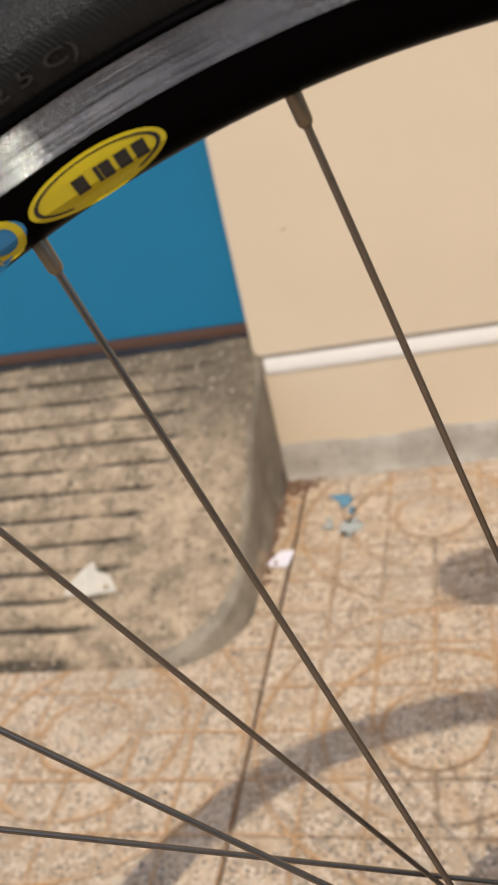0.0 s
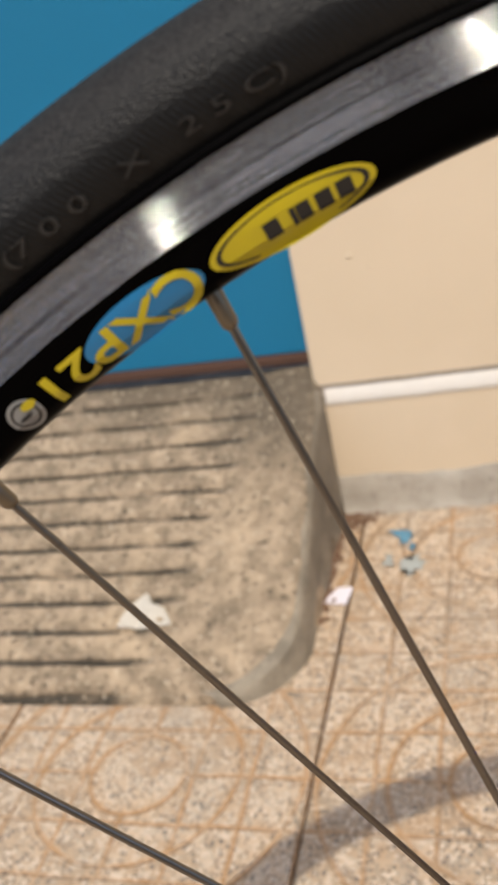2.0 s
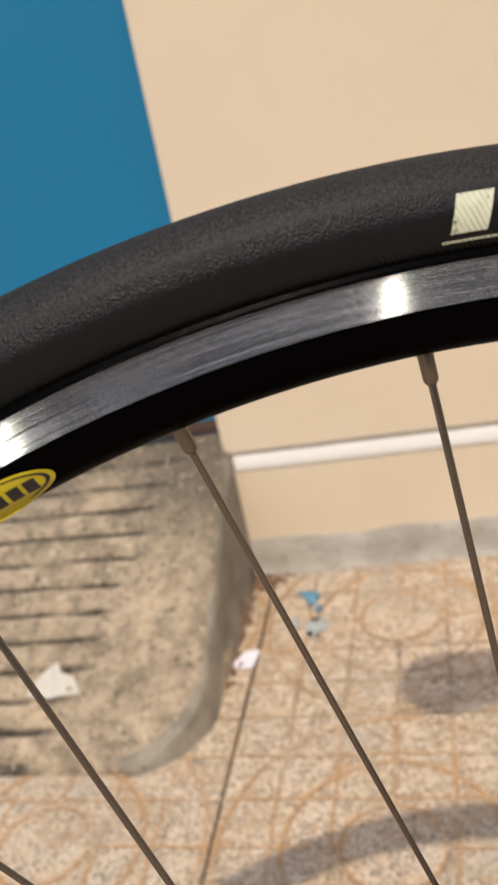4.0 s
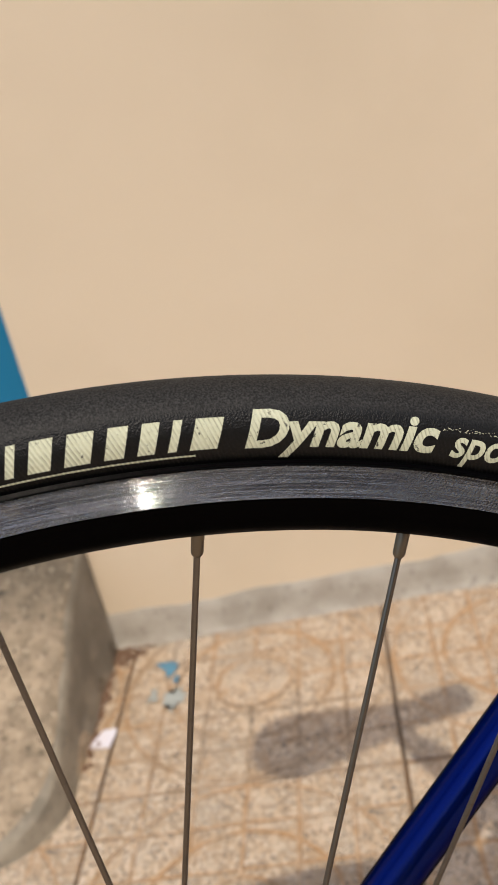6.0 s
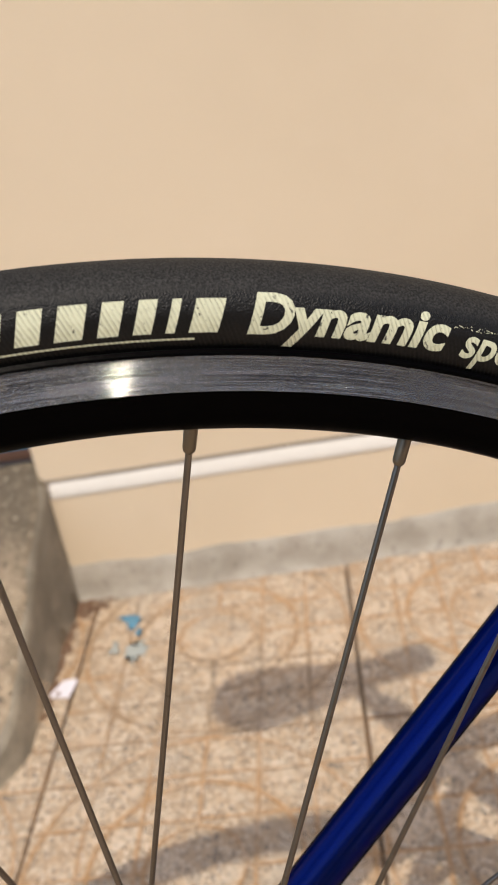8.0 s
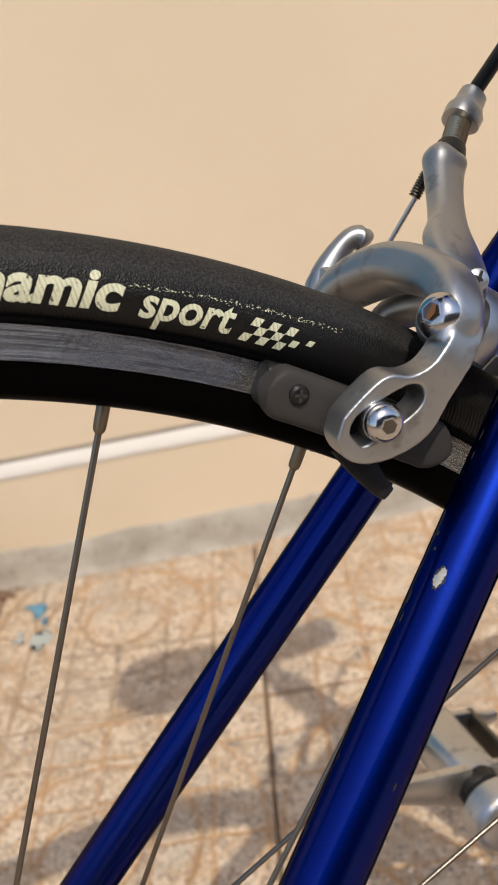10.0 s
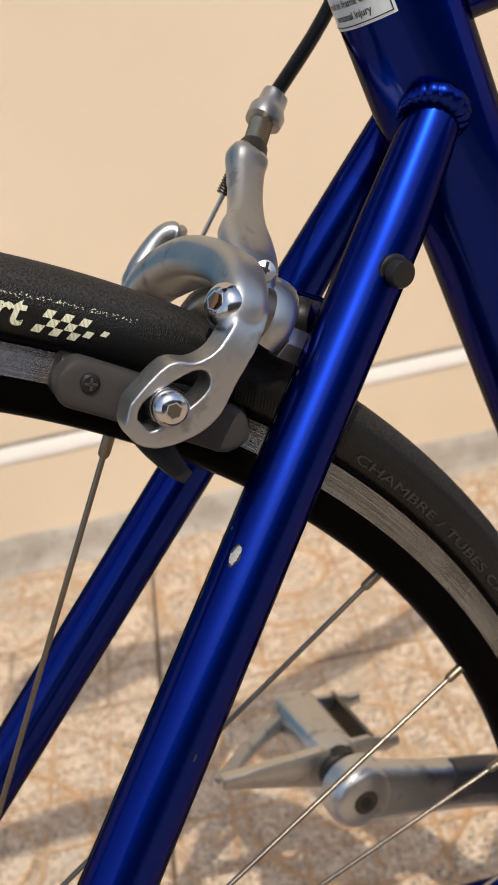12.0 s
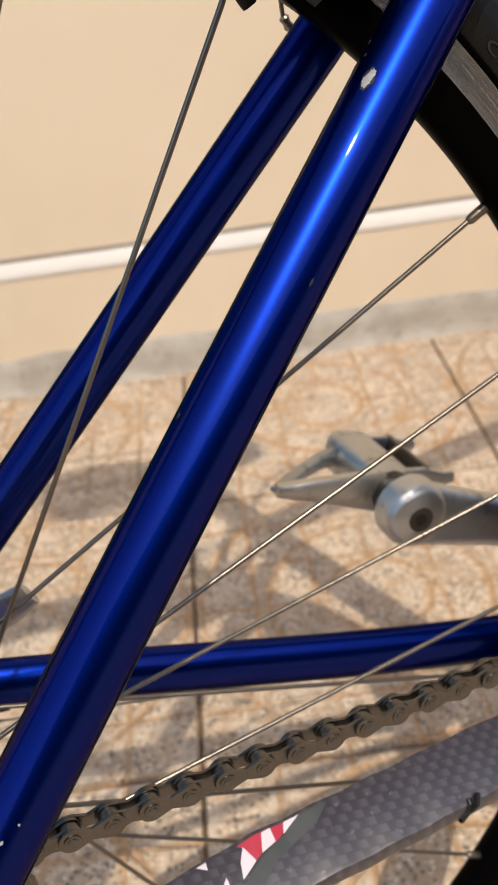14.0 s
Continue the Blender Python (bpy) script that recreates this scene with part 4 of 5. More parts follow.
CREAM = cream_print()
# paler than the tyre: highlights on the raised letters put into their colour
EMBOSS = plain("embossed tyre rubber with painted highlight", (0.016, 0.016, 0.016), 0.38, 0, 0.2, 800)
YELLOW = plain("yellow sticker film", (0.50, 0.40, 0.0), 0.35, 0, 0.12, 300, Coat_Weight=0.4)
STICKER_BLUE = plain("blue sticker film", (0.0, 0.16, 0.37), 0.35, 0, 0.12, 300, Coat_Weight=0.4)
STICKER_BLACK = plain("black sticker print", (0.01, 0.01, 0.01), 0.4, 0, 0.2, 300)
STICKER_GREY = plain("grey sticker film", (0.26, 0.26, 0.25), 0.4, 0, 0.3, 900)
STICKER_WHITE = plain("white sticker film", (0.56, 0.61, 0.63), 0.4, 0, 0.06, 200)


def tyre_y(r):
    return -TYRE_W * math.sqrt(max(0.02, 1 - ((r - TYRE_C) / TYRE_R) ** 2))


RIM_LINE = [(0.2998, -0.0052), (0.3025, -0.0078), (0.3062, -0.0094), (0.3098, -0.0100)]


def rim_y(r):
    return float(np.interp(r, [p[0] for p in RIM_LINE], [p[1] for p in RIM_LINE]))


def flat_text(body, shear=0.0, bold=0.0):
    """The outline of a word as flat faces, size 1."""
    cu = bpy.data.curves.new("words", "FONT")
    cu.body, cu.size, cu.shear, cu.offset, cu.resolution_u = body, 1.0, shear, bold, 4
    ob = new("words", cu)
    dg = bpy.context.evaluated_depsgraph_get()
    me = bpy.data.meshes.new_from_object(ob.evaluated_get(dg))
    bpy.data.objects.remove(ob)
    bm = bmesh.new()
    bm.from_mesh(me)
    bpy.data.meshes.remove(me)
    bpy.data.curves.remove(cu)
    return bm


def cut_up(bm, step):
    """Cuts flat faces into small ones, so that they can follow a curved ground."""
    lo = Vector([min(v.co[i] for v in bm.verts) for i in range(3)])
    hi = Vector([max(v.co[i] for v in bm.verts) for i in range(3)])
    for axis in (0, 1):
        k = lo[axis] + step
        while k < hi[axis]:
            no = Vector((1, 0, 0)) if axis == 0 else Vector((0, 1, 0))
            bmesh.ops.bisect_plane(bm, geom=bm.verts[:] + bm.edges[:] + bm.faces[:], plane_co=no * k, plane_no=no)
            k += step
    return lo, hi


def laid(bm, place, lift, thick=0.0):
    """Bends flat faces onto a surface, and gives them thickness."""
    for v in bm.verts:
        v.co = place(v.co.x, v.co.y) 
    bm.normal_update()
    out = Vector((0, -1, 0))
    for f in bm.faces:
        if f.normal.y > 0:
            f.normal_flip()
    if thick:
        made = bmesh.ops.extrude_face_region(bm, geom=bm.faces[:])["geom"]
        for v in made:
            if isinstance(v, bmesh.types.BMVert):
                v.co += out * (lift + thick)
    else:
        for v in bm.verts:
            v.co += out * lift
    return bm


def on_ring(a0, r0, scale_a, scale_r, surface, flip=False):
    """A way to lay flat things on the wheel: x runs along the ring, y outward (or, flipped, back and inward)."""
    def place(x, y):
        a, r = (a0 - x * scale_a, r0 - y * scale_r) if flip else (a0 + x * scale_a, r0 + y * scale_r)
        return wheel_point(a, r, surface(r))
    return place


def tyre_word(body, a0, a1, r0, cap, material, name, shear=0.0, bold=0.0, thick=0.0, lift=0.0002):
    bm = flat_text(body, shear, bold)
    lo, hi = cut_up(bm, 0.12)
    scale = (a1 - a0) / (hi.x - lo.x)
    for v in bm.verts:
        v.co.x -= lo.x
    laid(bm, on_ring(a0, r0, scale, cap / 0.69, tyre_y), lift, thick)
    return part(name, bm, material, tyre, smooth=False)


tyre_word("Dynamic", 14.2, 23.3, 0.3252, 0.0090, CREAM, "lettering", 0.2, 0.034)["label"] = "cream printed word Dynamic"
tyre_word("sport", 24.0, 28.3, 0.3247, 0.0078, CREAM, "lettering", 0.2, 0.022)["label"] = "cream printed word sport"
tyre_word("(7 0 0   X   2 5 C)", -26.5, -16.6, 0.3240, 0.0027, EMBOSS, "embossing", 0, 0.0, 0.0004)["label"] = "raised black size marking"
tyre_word("CHAMBRE / TUBES CAMERA", 48.2, 68.0, 0.3238, 0.0030, EMBOSS, "embossing", 0, 0.0, 0.0003)["label"] = "raised black tyre marking"
# the maker's mark as slanted plain blocks over a line
widths = (0.165, 0.07, 0.125, 0.14, 0.115, 0.105, 0.07, 0.15)
unit = (13.5 - 2.1) / (sum(widths) + 0.022 * 7)
a = 2.1
for w in widths:
    bm = bmesh.new()
    span = w * unit / 0.42
    quad = [(0, 0), (span - 0.35 / 0.42, 0), (span, 1), (0.35 / 0.42, 1)]
    bm.faces.new([bm.verts.new((x, y, 0)) for x, y in quad])
    cut_up(bm, 0.25)
    part("print_block", laid(bm, on_ring(a - 0.2, 0.3252, 0.42, 0.0079, tyre_y), 0.0002), CREAM, tyre, smooth=False)
    a += (w + 0.022) * unit
bm = bmesh.new()
bm.faces.new([bm.verts.new(p) for p in ((0, 0, 0), (10.4, 0, 0), (10.4, 1, 0), (0, 1, 0))])
cut_up(bm, 0.3)
part("print_line", laid(bm, on_ring(1.6, 0.3234, 1, 0.0005, tyre_y), 0.0002), CREAM, tyre, smooth=False)
# gloss glints on the tyre's pebbled side above the words, painted as cream bits
bm = bmesh.new()
rnd = random.Random(21)
for k in range(210):
    f = rnd.random()
    a = 23.4 + 10.0 * f
    r = 0.3316 + 0.0017 * f + rnd.gauss(0, 0.00032)
    w, h = rnd.uniform(0.03, 0.08) * rnd.random(), rnd.uniform(0.00005, 0.00017)
    ring = [(a - w, r - h * 0.4), (a + w * 0.3, r - h), (a + w, r + h * 0.2), (a - w * 0.2, r + h)]
    bm.faces.new([bm.verts.new(wheel_point(p, q, tyre_y(q)) + Vector((0, -0.00025, 0.00005))) for p, q in ring])
glints = part("chalky_flecks", bm, CREAM, tyre, smooth=False)
tagged(glints, "", "", kind="stuff")
for col, row, size in ((0, 2, 1), (2, 2, 1), (4, 2, 1), (1, 1, 1), (3, 1, 1), (0, 0, 1), (2, 0, 1), (4, 0, 1), (5.3, 0.75, 0.85), (6.9, 1.45, 0.7)):
    bm = bmesh.new()
    lean = 0.42
    quad = [(col + lean * row, row), (col + size + lean * row, row), (col + size + lean * (row + size), row + size), (col + lean * (row + size), row + size)]
    bm.faces.new([bm.verts.new((x, y, 0)) for x, y in quad])
    cut_up(bm, 0.5)
    part("print_check", laid(bm, on_ring(28.65, 0.3238, 0.425, 0.0022, tyre_y), 0.0002), CREAM, tyre, smooth=False)


def ellipse(ax, ay, inner=0.0, count=64):
    bm = bmesh.new()
    ring = [bm.verts.new((ax * math.cos(w), ay * math.sin(w), 0)) for w in [2 * math.pi * k / count for k in range(count)]]
    if inner:
        hole = [bm.verts.new((v.co.x * inner, v.co.y * inner, 0)) for v in ring]
        for k in range(count):
            bm.faces.new((ring[k], ring[(k + 1) % count], hole[(k + 1) % count], hole[k]))
    else:
        bm.faces.new(ring)
    return bm


DEG = math.degrees(1 / 0.3036)


def sticker(name, bm, a, r, lift, material, step, parent=None, label=""):
    cut_up(bm, step)
    laid(bm, on_ring(a, r, DEG, 1.0, rim_y, True), lift)
    return part(name, bm, material, parent or rim, label, smooth=False)


sticker("sticker", ellipse(0.0163, 0.0048), -18.45, 0.3037, 0.0002, YELLOW, 0.0015, label="yellow oval sticker with dark bars")
sticker("sticker_ring", ellipse(0.0150, 0.0041, 0.93), -18.45, 0.3037, 0.0003, STICKER_BLACK, 0.0015)
for x, w in ((-0.0095, 0.0030), (-0.0055, 0.0030), (-0.0014, 0.0026), (0.0014, 0.0010), (0.0046, 0.0030)):
    bm = bmesh.new()
    bm.faces.new([bm.verts.new(p) for p in ((x, -0.0015, 0), (x + w, -0.0015, 0), (x + w, 0.0017, 0), (x, 0.0017, 0))])
    sticker("print_block", bm, -18.0, 0.3036, 0.0004, STICKER_BLACK, 0.0012)
sticker("sticker", ellipse(0.0130, 0.0047), -24.3, 0.3036, 0.0002, STICKER_BLUE, 0.0015, label="blue sticker with yellow model code")
bm = flat_text("CXP21", 0.0, 0.02)
lo, hi = cut_up(bm, 0.12)
for v in bm.verts:
    v.co.x = (v.co.x - lo.x) * 0.0345 / (hi.x - lo.x)
    big = 1.25 if v.co.x < 0.0085 else 0.95
    v.co.y = (v.co.y - 0.34) * 0.0088 * big
laid(bm, on_ring(-22.0, 0.3034, DEG, 1.0, rim_y, True), 0.0004)
part("lettering", bm, YELLOW, rim, "yellow model code", smooth=False)
sticker("sticker", ellipse(0.0034, 0.0034), -29.7, 0.3034, 0.0002, STICKER_GREY, 0.0015, label="small round grey sticker with a yellow mark")
sticker("sticker_ring", ellipse(0.0027, 0.0027, 0.82), -29.7, 0.3034, 0.0003, STICKER_BLACK, 0.0015)
sticker("print_block", ellipse(0.0016, 0.0009), -29.35, 0.3046, 0.0004, YELLOW, 0.0012)
sticker("print_block", ellipse(0.0015, 0.0004), -29.75, 0.3030, 0.0004, STICKER_BLACK, 0.0012)

# warning sticker round the seat tube: x runs round the tube, y along it
SEAT_UP = SEAT_DIR
TUBE_R = 0.0182


def round_tube(base_z, turn):
    c = seat_axis(base_z)
    def place(x, y):
        w = turn + x / TUBE_R
        aside = Vector((SEAT_UP.z, 0, -SEAT_UP.x))
        return c + SEAT_UP * y + (aside * math.sin(w) + Vector((0, -1, 0)) * math.cos(w)) * (TUBE_R + lift_by[0])
    return place


lift_by = [0.0]


def tube_print(name, bm, material, lift, step, label=""):
    cut_up(bm, step)
    lift_by[0] = lift
    place = round_tube(0.3445, -1.48)
    for v in bm.verts:
        v.co = place(v.co.x, v.co.y)
    bmesh.ops.recalc_face_normals(bm, faces=bm.faces)
    return part(name, bm, material, seat_tube, label, smooth=False)


def quad(x0, y0, x1, y1):
    bm = bmesh.new()
    bm.faces.new([bm.verts.new(p) for p in ((x0, y0, 0), (x1, y0, 0), (x1, y1, 0), (x0, y1, 0))])
    return bm


tube_print("sticker", quad(-0.016, 0.0, 0.016, 0.030), STICKER_WHITE, 0.00012, 0.002, "white warning sticker with black print")
tube_print("sticker_head", quad(-0.0152, 0.0132, 0.0152, 0.0205), YELLOW, 0.0002, 0.002)
for x0, y0, x1, y1 in ((-0.0152, 0.0008, 0.0152, 0.0011), (0.0149, 0.0008, 0.0152, 0.0205), (-0.0152, 0.0008, -0.0149, 0.0205), (-0.0152, 0.0130, 0.0152, 0.0133)):
    tube_print("sticker_line", quad(x0, y0, x1, y1), STICKER_BLACK, 0.0003, 0.002)


def tube_words(body, y, high, right, bold=0.0):
    bm = flat_text(body, 0, bold)
    lo, hi = cut_up(bm, 0.3)
    k = high / 0.69
    for v in bm.verts:
        v.co.x, v.co.y = right - (hi.x - v.co.x) * k * 0.86, y + v.co.y * k
    tube_print("lettering", bm, STICKER_BLACK, 0.0003, 0.0016)


tube_words("WARNING", 0.0148, 0.0042, 0.0105, 0.03)
tube_words("insert depth less", 0.0098, 0.0020, 0.0125, 0.018)
tube_words("result in frame damage", 0.0062, 0.0020, 0.0142, 0.018)
tube_words("personal injury", 0.0026, 0.0020, 0.0095, 0.018)

# ---- chain, sprockets, chain stay cover ----


def chain_line(x):
    return Vector((x, -0.0575 + 0.035 * (x - 0.05), 0.0225 - 0.055 * (x - 0.03)))


CHAIN_PITCH = 0.0127


def link_mesh(outer):
    """One chain link: two waisted side plates, pins and rollers."""
    bm = bmesh.new()
    gap = 0.0024 if outer else 0.0013
    for side in (-1, 1):
        waist = 0.0022 if outer else 0.0025
        ring = [(CHAIN_PITCH / 2 + 0.0043 * math.cos(radians(q)), 0.0043 * math.sin(radians(q))) for q in range(-120, 121, 20)] + [(0, waist)]
        ring += [(-x, -z) for x, z in ring]
        for y0, y1 in ((side * gap, side * (gap + 0.0010)),):
            lo = [bm.verts.new((x, y0, z)) for x, z in ring]
            hi = [bm.verts.new((x, y1, z)) for x, z in ring]
            bm.faces.new(lo)
            bm.faces.new(hi[::-1])
            for k in range(len(ring)):
                bm.faces.new((lo[k], lo[(k + 1) % len(ring)], hi[(k + 1) % len(ring)], hi[k]))
    for x in (-CHAIN_PITCH / 2, CHAIN_PITCH / 2):
        if outer:
            turned(bm, (x, -0.0043, 0), (x, 0.0043, 0), [(0, 0.0012), (0.02, 0.0017), (0.98, 0.0017), (1, 0.0012)], 14)
            for side in (-1, 1):
                turned(bm, (x, side * 0.0033, 0), (x, side * 0.0039, 0), [(0, 0.0027), (0.7, 0.0027), (1, 0.0023)], 16)
        else:
            turned(bm, (x, -0.0013, 0), (x, 0.0013, 0), [(0, 0.0034), (0.08, 0.0037), (0.92, 0.0037), (1, 0.0034)], 18)
    bmesh.ops.recalc_face_normals(bm, faces=bm.faces)
    return bm


chain = new("chain")
chain.parent = bicycle
chain["label"] = "oily dark steel roller chain"
meshes = {}
for i in range(30):
    x = 0.012 + CHAIN_PITCH * (i + 0.5)
    p, q = chain_line(x - CHAIN_PITCH / 2), chain_line(x + CHAIN_PITCH / 2)
    outer = i % 2 == 0
    if outer not in meshes:
        ob = part("link", link_mesh(outer), CHAIN, chain)
        meshes[outer] = ob.data
    else:
        ob = new("link", meshes[outer])
        ob.parent = chain
    ob.matrix_basis = Matrix.Translation((p + q) / 2) @ (q - p).to_track_quat("X", "Z").to_matrix().to_4x4()


def sprocket(teeth, y, thick=0.0018):
    bm = bmesh.new()
    r = CHAIN_PITCH * teeth / (2 * math.pi)
    ring = []
    for k in range(teeth * 6):
        f = (k % 6) / 6
        high = (-0.0032, -0.002, 0.0015, 0.0032, 0.0015, -0.002)[k % 6]
        w = 2 * math.pi * k / (teeth * 6)
        ring.append((math.sin(w) * (r + high), math.cos(w) * (r + high)))
    lo = [bm.verts.new((x, y, z)) for x, z in ring]
    hi = [bm.verts.new((x, y + thick, z)) for x, z in ring]
    bm.faces.new(lo)
    bm.faces.new(hi[::-1])
    for k in range(len(ring)):
        bm.faces.new((lo[k], lo[(k + 1) % len(ring)], hi[(k + 1) % len(ring)], hi[k]))
    bmesh.ops.recalc_face_normals(bm, faces=bm.faces)
    return bm


for i, teeth in enumerate((11, 13, 15, 17, 19, 21, 23, 25)):
    part("sprocket", sprocket(teeth, -0.0585 + 0.0042 * i), CHAIN, bicycle, smooth=False)
ring = part("chainring", sprocket(39, -0.0455), CHAIN, bicycle, smooth=False)
ring.matrix_basis = Matrix.Translation((0.4, 0, -0.07))


def carbon_wrap():
    """Printed checks of a carbon look, grey on black, under a clear film."""
    n = Nodes("carbon-print vinyl", Coat_Weight=0.3, Coat_Roughness=0.25)
    c = n.coords()
    x, y, z = n.split(c)
    v = n.math("ADD", n.math("DIVIDE", n.math("ADD", n.math("MULTIPLY", z, 0.38), n.math("MULTIPLY", y, 0.92)), 0.0034), n.math("MULTIPLY", x, 40.0))
    row = n.math("FLOOR", v)
    u = n.math("ADD", n.math("DIVIDE", x, 0.0062), n.math("MULTIPLY", row, 0.5))
    along, high = n.math("FRACT", u), n.math("FRACT", v)
    tone = n.math("MULTIPLY", n.math("MULTIPLY", n.band(along, 0.25, 0.75), n.band(along, 1.0, 0.9)), n.math("MULTIPLY", n.band(high, 0.0, 0.25), n.band(high, 1.0, 0.85)))
    col = n.mix(tone, (0.029, 0.025, 0.033), (0.056, 0.050, 0.062))
    col = n.mix(n.math("MULTIPLY", n.band(n.noise(300, 5, c), 0.62, 0.75), 0.4), col, (0.2, 0.19, 0.19))
    n.set(Base_Color=col, Roughness=0.42)
    return n.mat


WRAP = carbon_wrap()
cover_line = smoothed([(0.078, -0.0595, -0.0375), (0.12, -0.0585, -0.0365), (0.17, -0.0555, -0.0365), (0.22, -0.0515, -0.0375), (0.30, -0.043, -0.045), (0.36, -0.035, -0.055)], 8)
SECTION = ((0.0115, 0.0128), (-0.0115, 0.0032), (-0.0104, -0.0045), (0.006, -0.0100), (0.0128, 0.0))


def cover_shell():
    """A folded sleeve: a broad face turned up and out, a crease, and a narrow face below it."""
    bm = bmesh.new()
    ring = []
    for k, p in enumerate(SECTION):
        p, a, b = Vector(p), Vector(SECTION[k - 1]), Vector(SECTION[(k + 1) % 5])
        u, v = (a - p).normalized() * 0.0012, (b - p).normalized() * 0.0012
        ring += [p + u, p + (u + v) * 0.22, p + v]
    rows = []
    last = len(cover_line) - 1
    for i, c in enumerate(cover_line):
        f = min(1.0, 0.72 + 1.4 * i / last)
        wave = 0.0004 * math.sin(i * 1.7)
        rows.append([bm.verts.new(c + Vector((0, q.x * f, q.y * f + wave))) for q in ring])
    for p, q in zip(rows, rows[1:]):
        for k in range(len(ring)):
            bm.faces.new((p[k], p[(k + 1) % len(ring)], q[(k + 1) % len(ring)], q[k]))
    bm.faces.new(rows[0][::-1])
    bm.faces.new(rows[-1])
    bmesh.ops.recalc_face_normals(bm, faces=bm.faces)
    return bm


part("chain_stay_cover", cover_shell(), WRAP, near_chain_stay, "grey carbon-print chain stay protector with red and white flashes")


def cover_patch(name, pts, material, lift=0.0003):
    """A printed flash on the broad face; places by x and by the share of the way from the crease up."""
    bm = bmesh.new()
    bm.faces.new([bm.verts.new((x * 1000, u * 25, 0)) for x, u in pts])
    cut_up(bm, 1.5)
    last = len(cover_line) - 1
    for v in bm.verts:
        x, u = v.co.x / 1000, min(0.93, v.co.y / 25)
        i = next((k for k in range(last) if cover_line[k + 1].x > x), 0)
        p, q = cover_line[i], cover_line[i + 1]
        s = max(0.0, (x - p.x) / (q.x - p.x))
        c = p.lerp(q, s)
        f = min(1.0, 0.72 + 1.4 * (i + s) / last)
        wave = 0.0004 * (math.sin(i * 1.7) * (1 - s) + math.sin((i + 1) * 1.7) * s)
        v.co = c + Vector((0, (-0.0115 + 0.023 * u) * f - lift * 0.39, (0.0032 + 0.0096 * u) * f + wave + lift * 0.92))
    bmesh.ops.recalc_face_normals(bm, faces=bm.faces)
    return part(name, bm, material, near_chain_stay, smooth=False)


RED = plain("red print", (0.40, 0.02, 0.045), 0.4, 0, 0.1, 300)
FLASH = plain("pinkish white print", (0.62, 0.56, 0.6), 0.4, 0, 0.1, 300)
BAND = plain("dark grey print", (0.045, 0.05, 0.05), 0.4, 0, 0.2, 300)
cover_patch("dark_band", [(0.1385, 0.93), (0.1502, 0.93), (0.1435, 0.71), (0.1328, 0.6), (0.1244, 0.47), (0.1178, 0.26), (0.1130, 0.1), (0.1062, 0.2), (0.1112, 0.37), (0.1153, 0.5), (0.1231, 0.65), (0.1313, 0.78)], BAND)
cover_patch("flash", [(0.1138, 0.92), (0.1237, 0.93), (0.1325, 0.93), (0.1308, 0.79), (0.1279, 0.73), (0.1213, 0.66), (0.1188, 0.61), (0.1158, 0.86)], RED, 0.0005)
for pts in ([(0.1324, 0.93), (0.1385, 0.93), (0.1309, 0.78)], [(0.1236, 0.92), (0.1271, 0.93), (0.1273, 0.73), (0.1214, 0.66)], [(0.1157, 0.87), (0.1186, 0.61), (0.1122, 0.47), (0.1132, 0.7)], [(0.0982, 0.93), (0.1019, 0.93), (0.1018, 0.81)], [(0.1069, 0.6), (0.1074, 0.41), (0.104, 0.47)]):
    cover_patch("flash", pts, FLASH, 0.0007)
for x in (0.2330, 0.2430):
    comb = [(0.0, 0.75), (0.0072, 0.69), (0.0066, 0.62), (0.0016, 0.66), (0.0012, 0.59), (0.0060, 0.55), (0.0055, 0.48), (0.0007, 0.52), (0.0003, 0.45), (0.0050, 0.40), (0.0045, 0.33), (-0.0024, 0.39)]
    cover_patch("mark", [(x - a, b) for a, b in comb], STICKER_WHITE, 0.0004)
c = Vector((0.198, -0.0533, -0.0370))
bm = bmesh.new()
loop = [(-0.0100, 0.0048), (-0.0119, 0.0040), (-0.0123, 0.0), (-0.0110, -0.0052), (0.0, -0.0088), (0.0070, -0.0108), (0.0135, 0.0)]
sweep(bm, [c + Vector((0.004 * b / 0.012, a, b)) for a, b in loop], (0.0011, 0.0005), 8, side=(1, 0, 0), cap=False)
part("cable_tie", bm, PLASTIC, near_chain_stay, "black cable tie")
bm = bmesh.new()
sweep(bm, [c + Vector((0.001, -0.0122, 0.001)), c + Vector((0.003, -0.0135, 0.0045)), c + Vector((0.005, -0.0105, 0.0062))], (0.0012, 0.001), 8)
part("cable_tie_end", bm, PLASTIC, near_chain_stay)
# derailleur cable under the far chain stay
bm = bmesh.new()
rod(bm, (0.03, 0.060, -0.0262), (0.30, 0.046, -0.089), 0.0007, 8)
part("shift_cable", bm, CABLE, bicycle, "bare bright shift cable")

# ---- far crank and pedal ----
bm = bmesh.new()
line = smoothed([(0.2565, 0.0755, -0.0045), (0.29, 0.0745, -0.0195), (0.334, 0.072, -0.0375), (0.40, 0.058, -0.0655)], 8)
sweep(bm, line, lambda s: (0.0075, 0.0175 - 0.0035 * min(1, s * 2.4)), 28, square=3.2)
turned(bm, (0.2575, 0.0672, -0.005), (0.2575, 0.0835, -0.005), [(0, 0.0128), (0.06, 0.0150), (0.18, 0.0168), (0.36, 0.0178), (0.92, 0.0178), (1, 0.0165)], 40)
crank = part("crank_arm", bm, CRANK, bicycle, "grey alloy crank arm")
bm = bmesh.new()
turned(bm, (0.2575, 0.0668, -0.005), (0.2575, 0.0672, -0.005), [(0, 0.0066), (1, 0.0066)], 28)
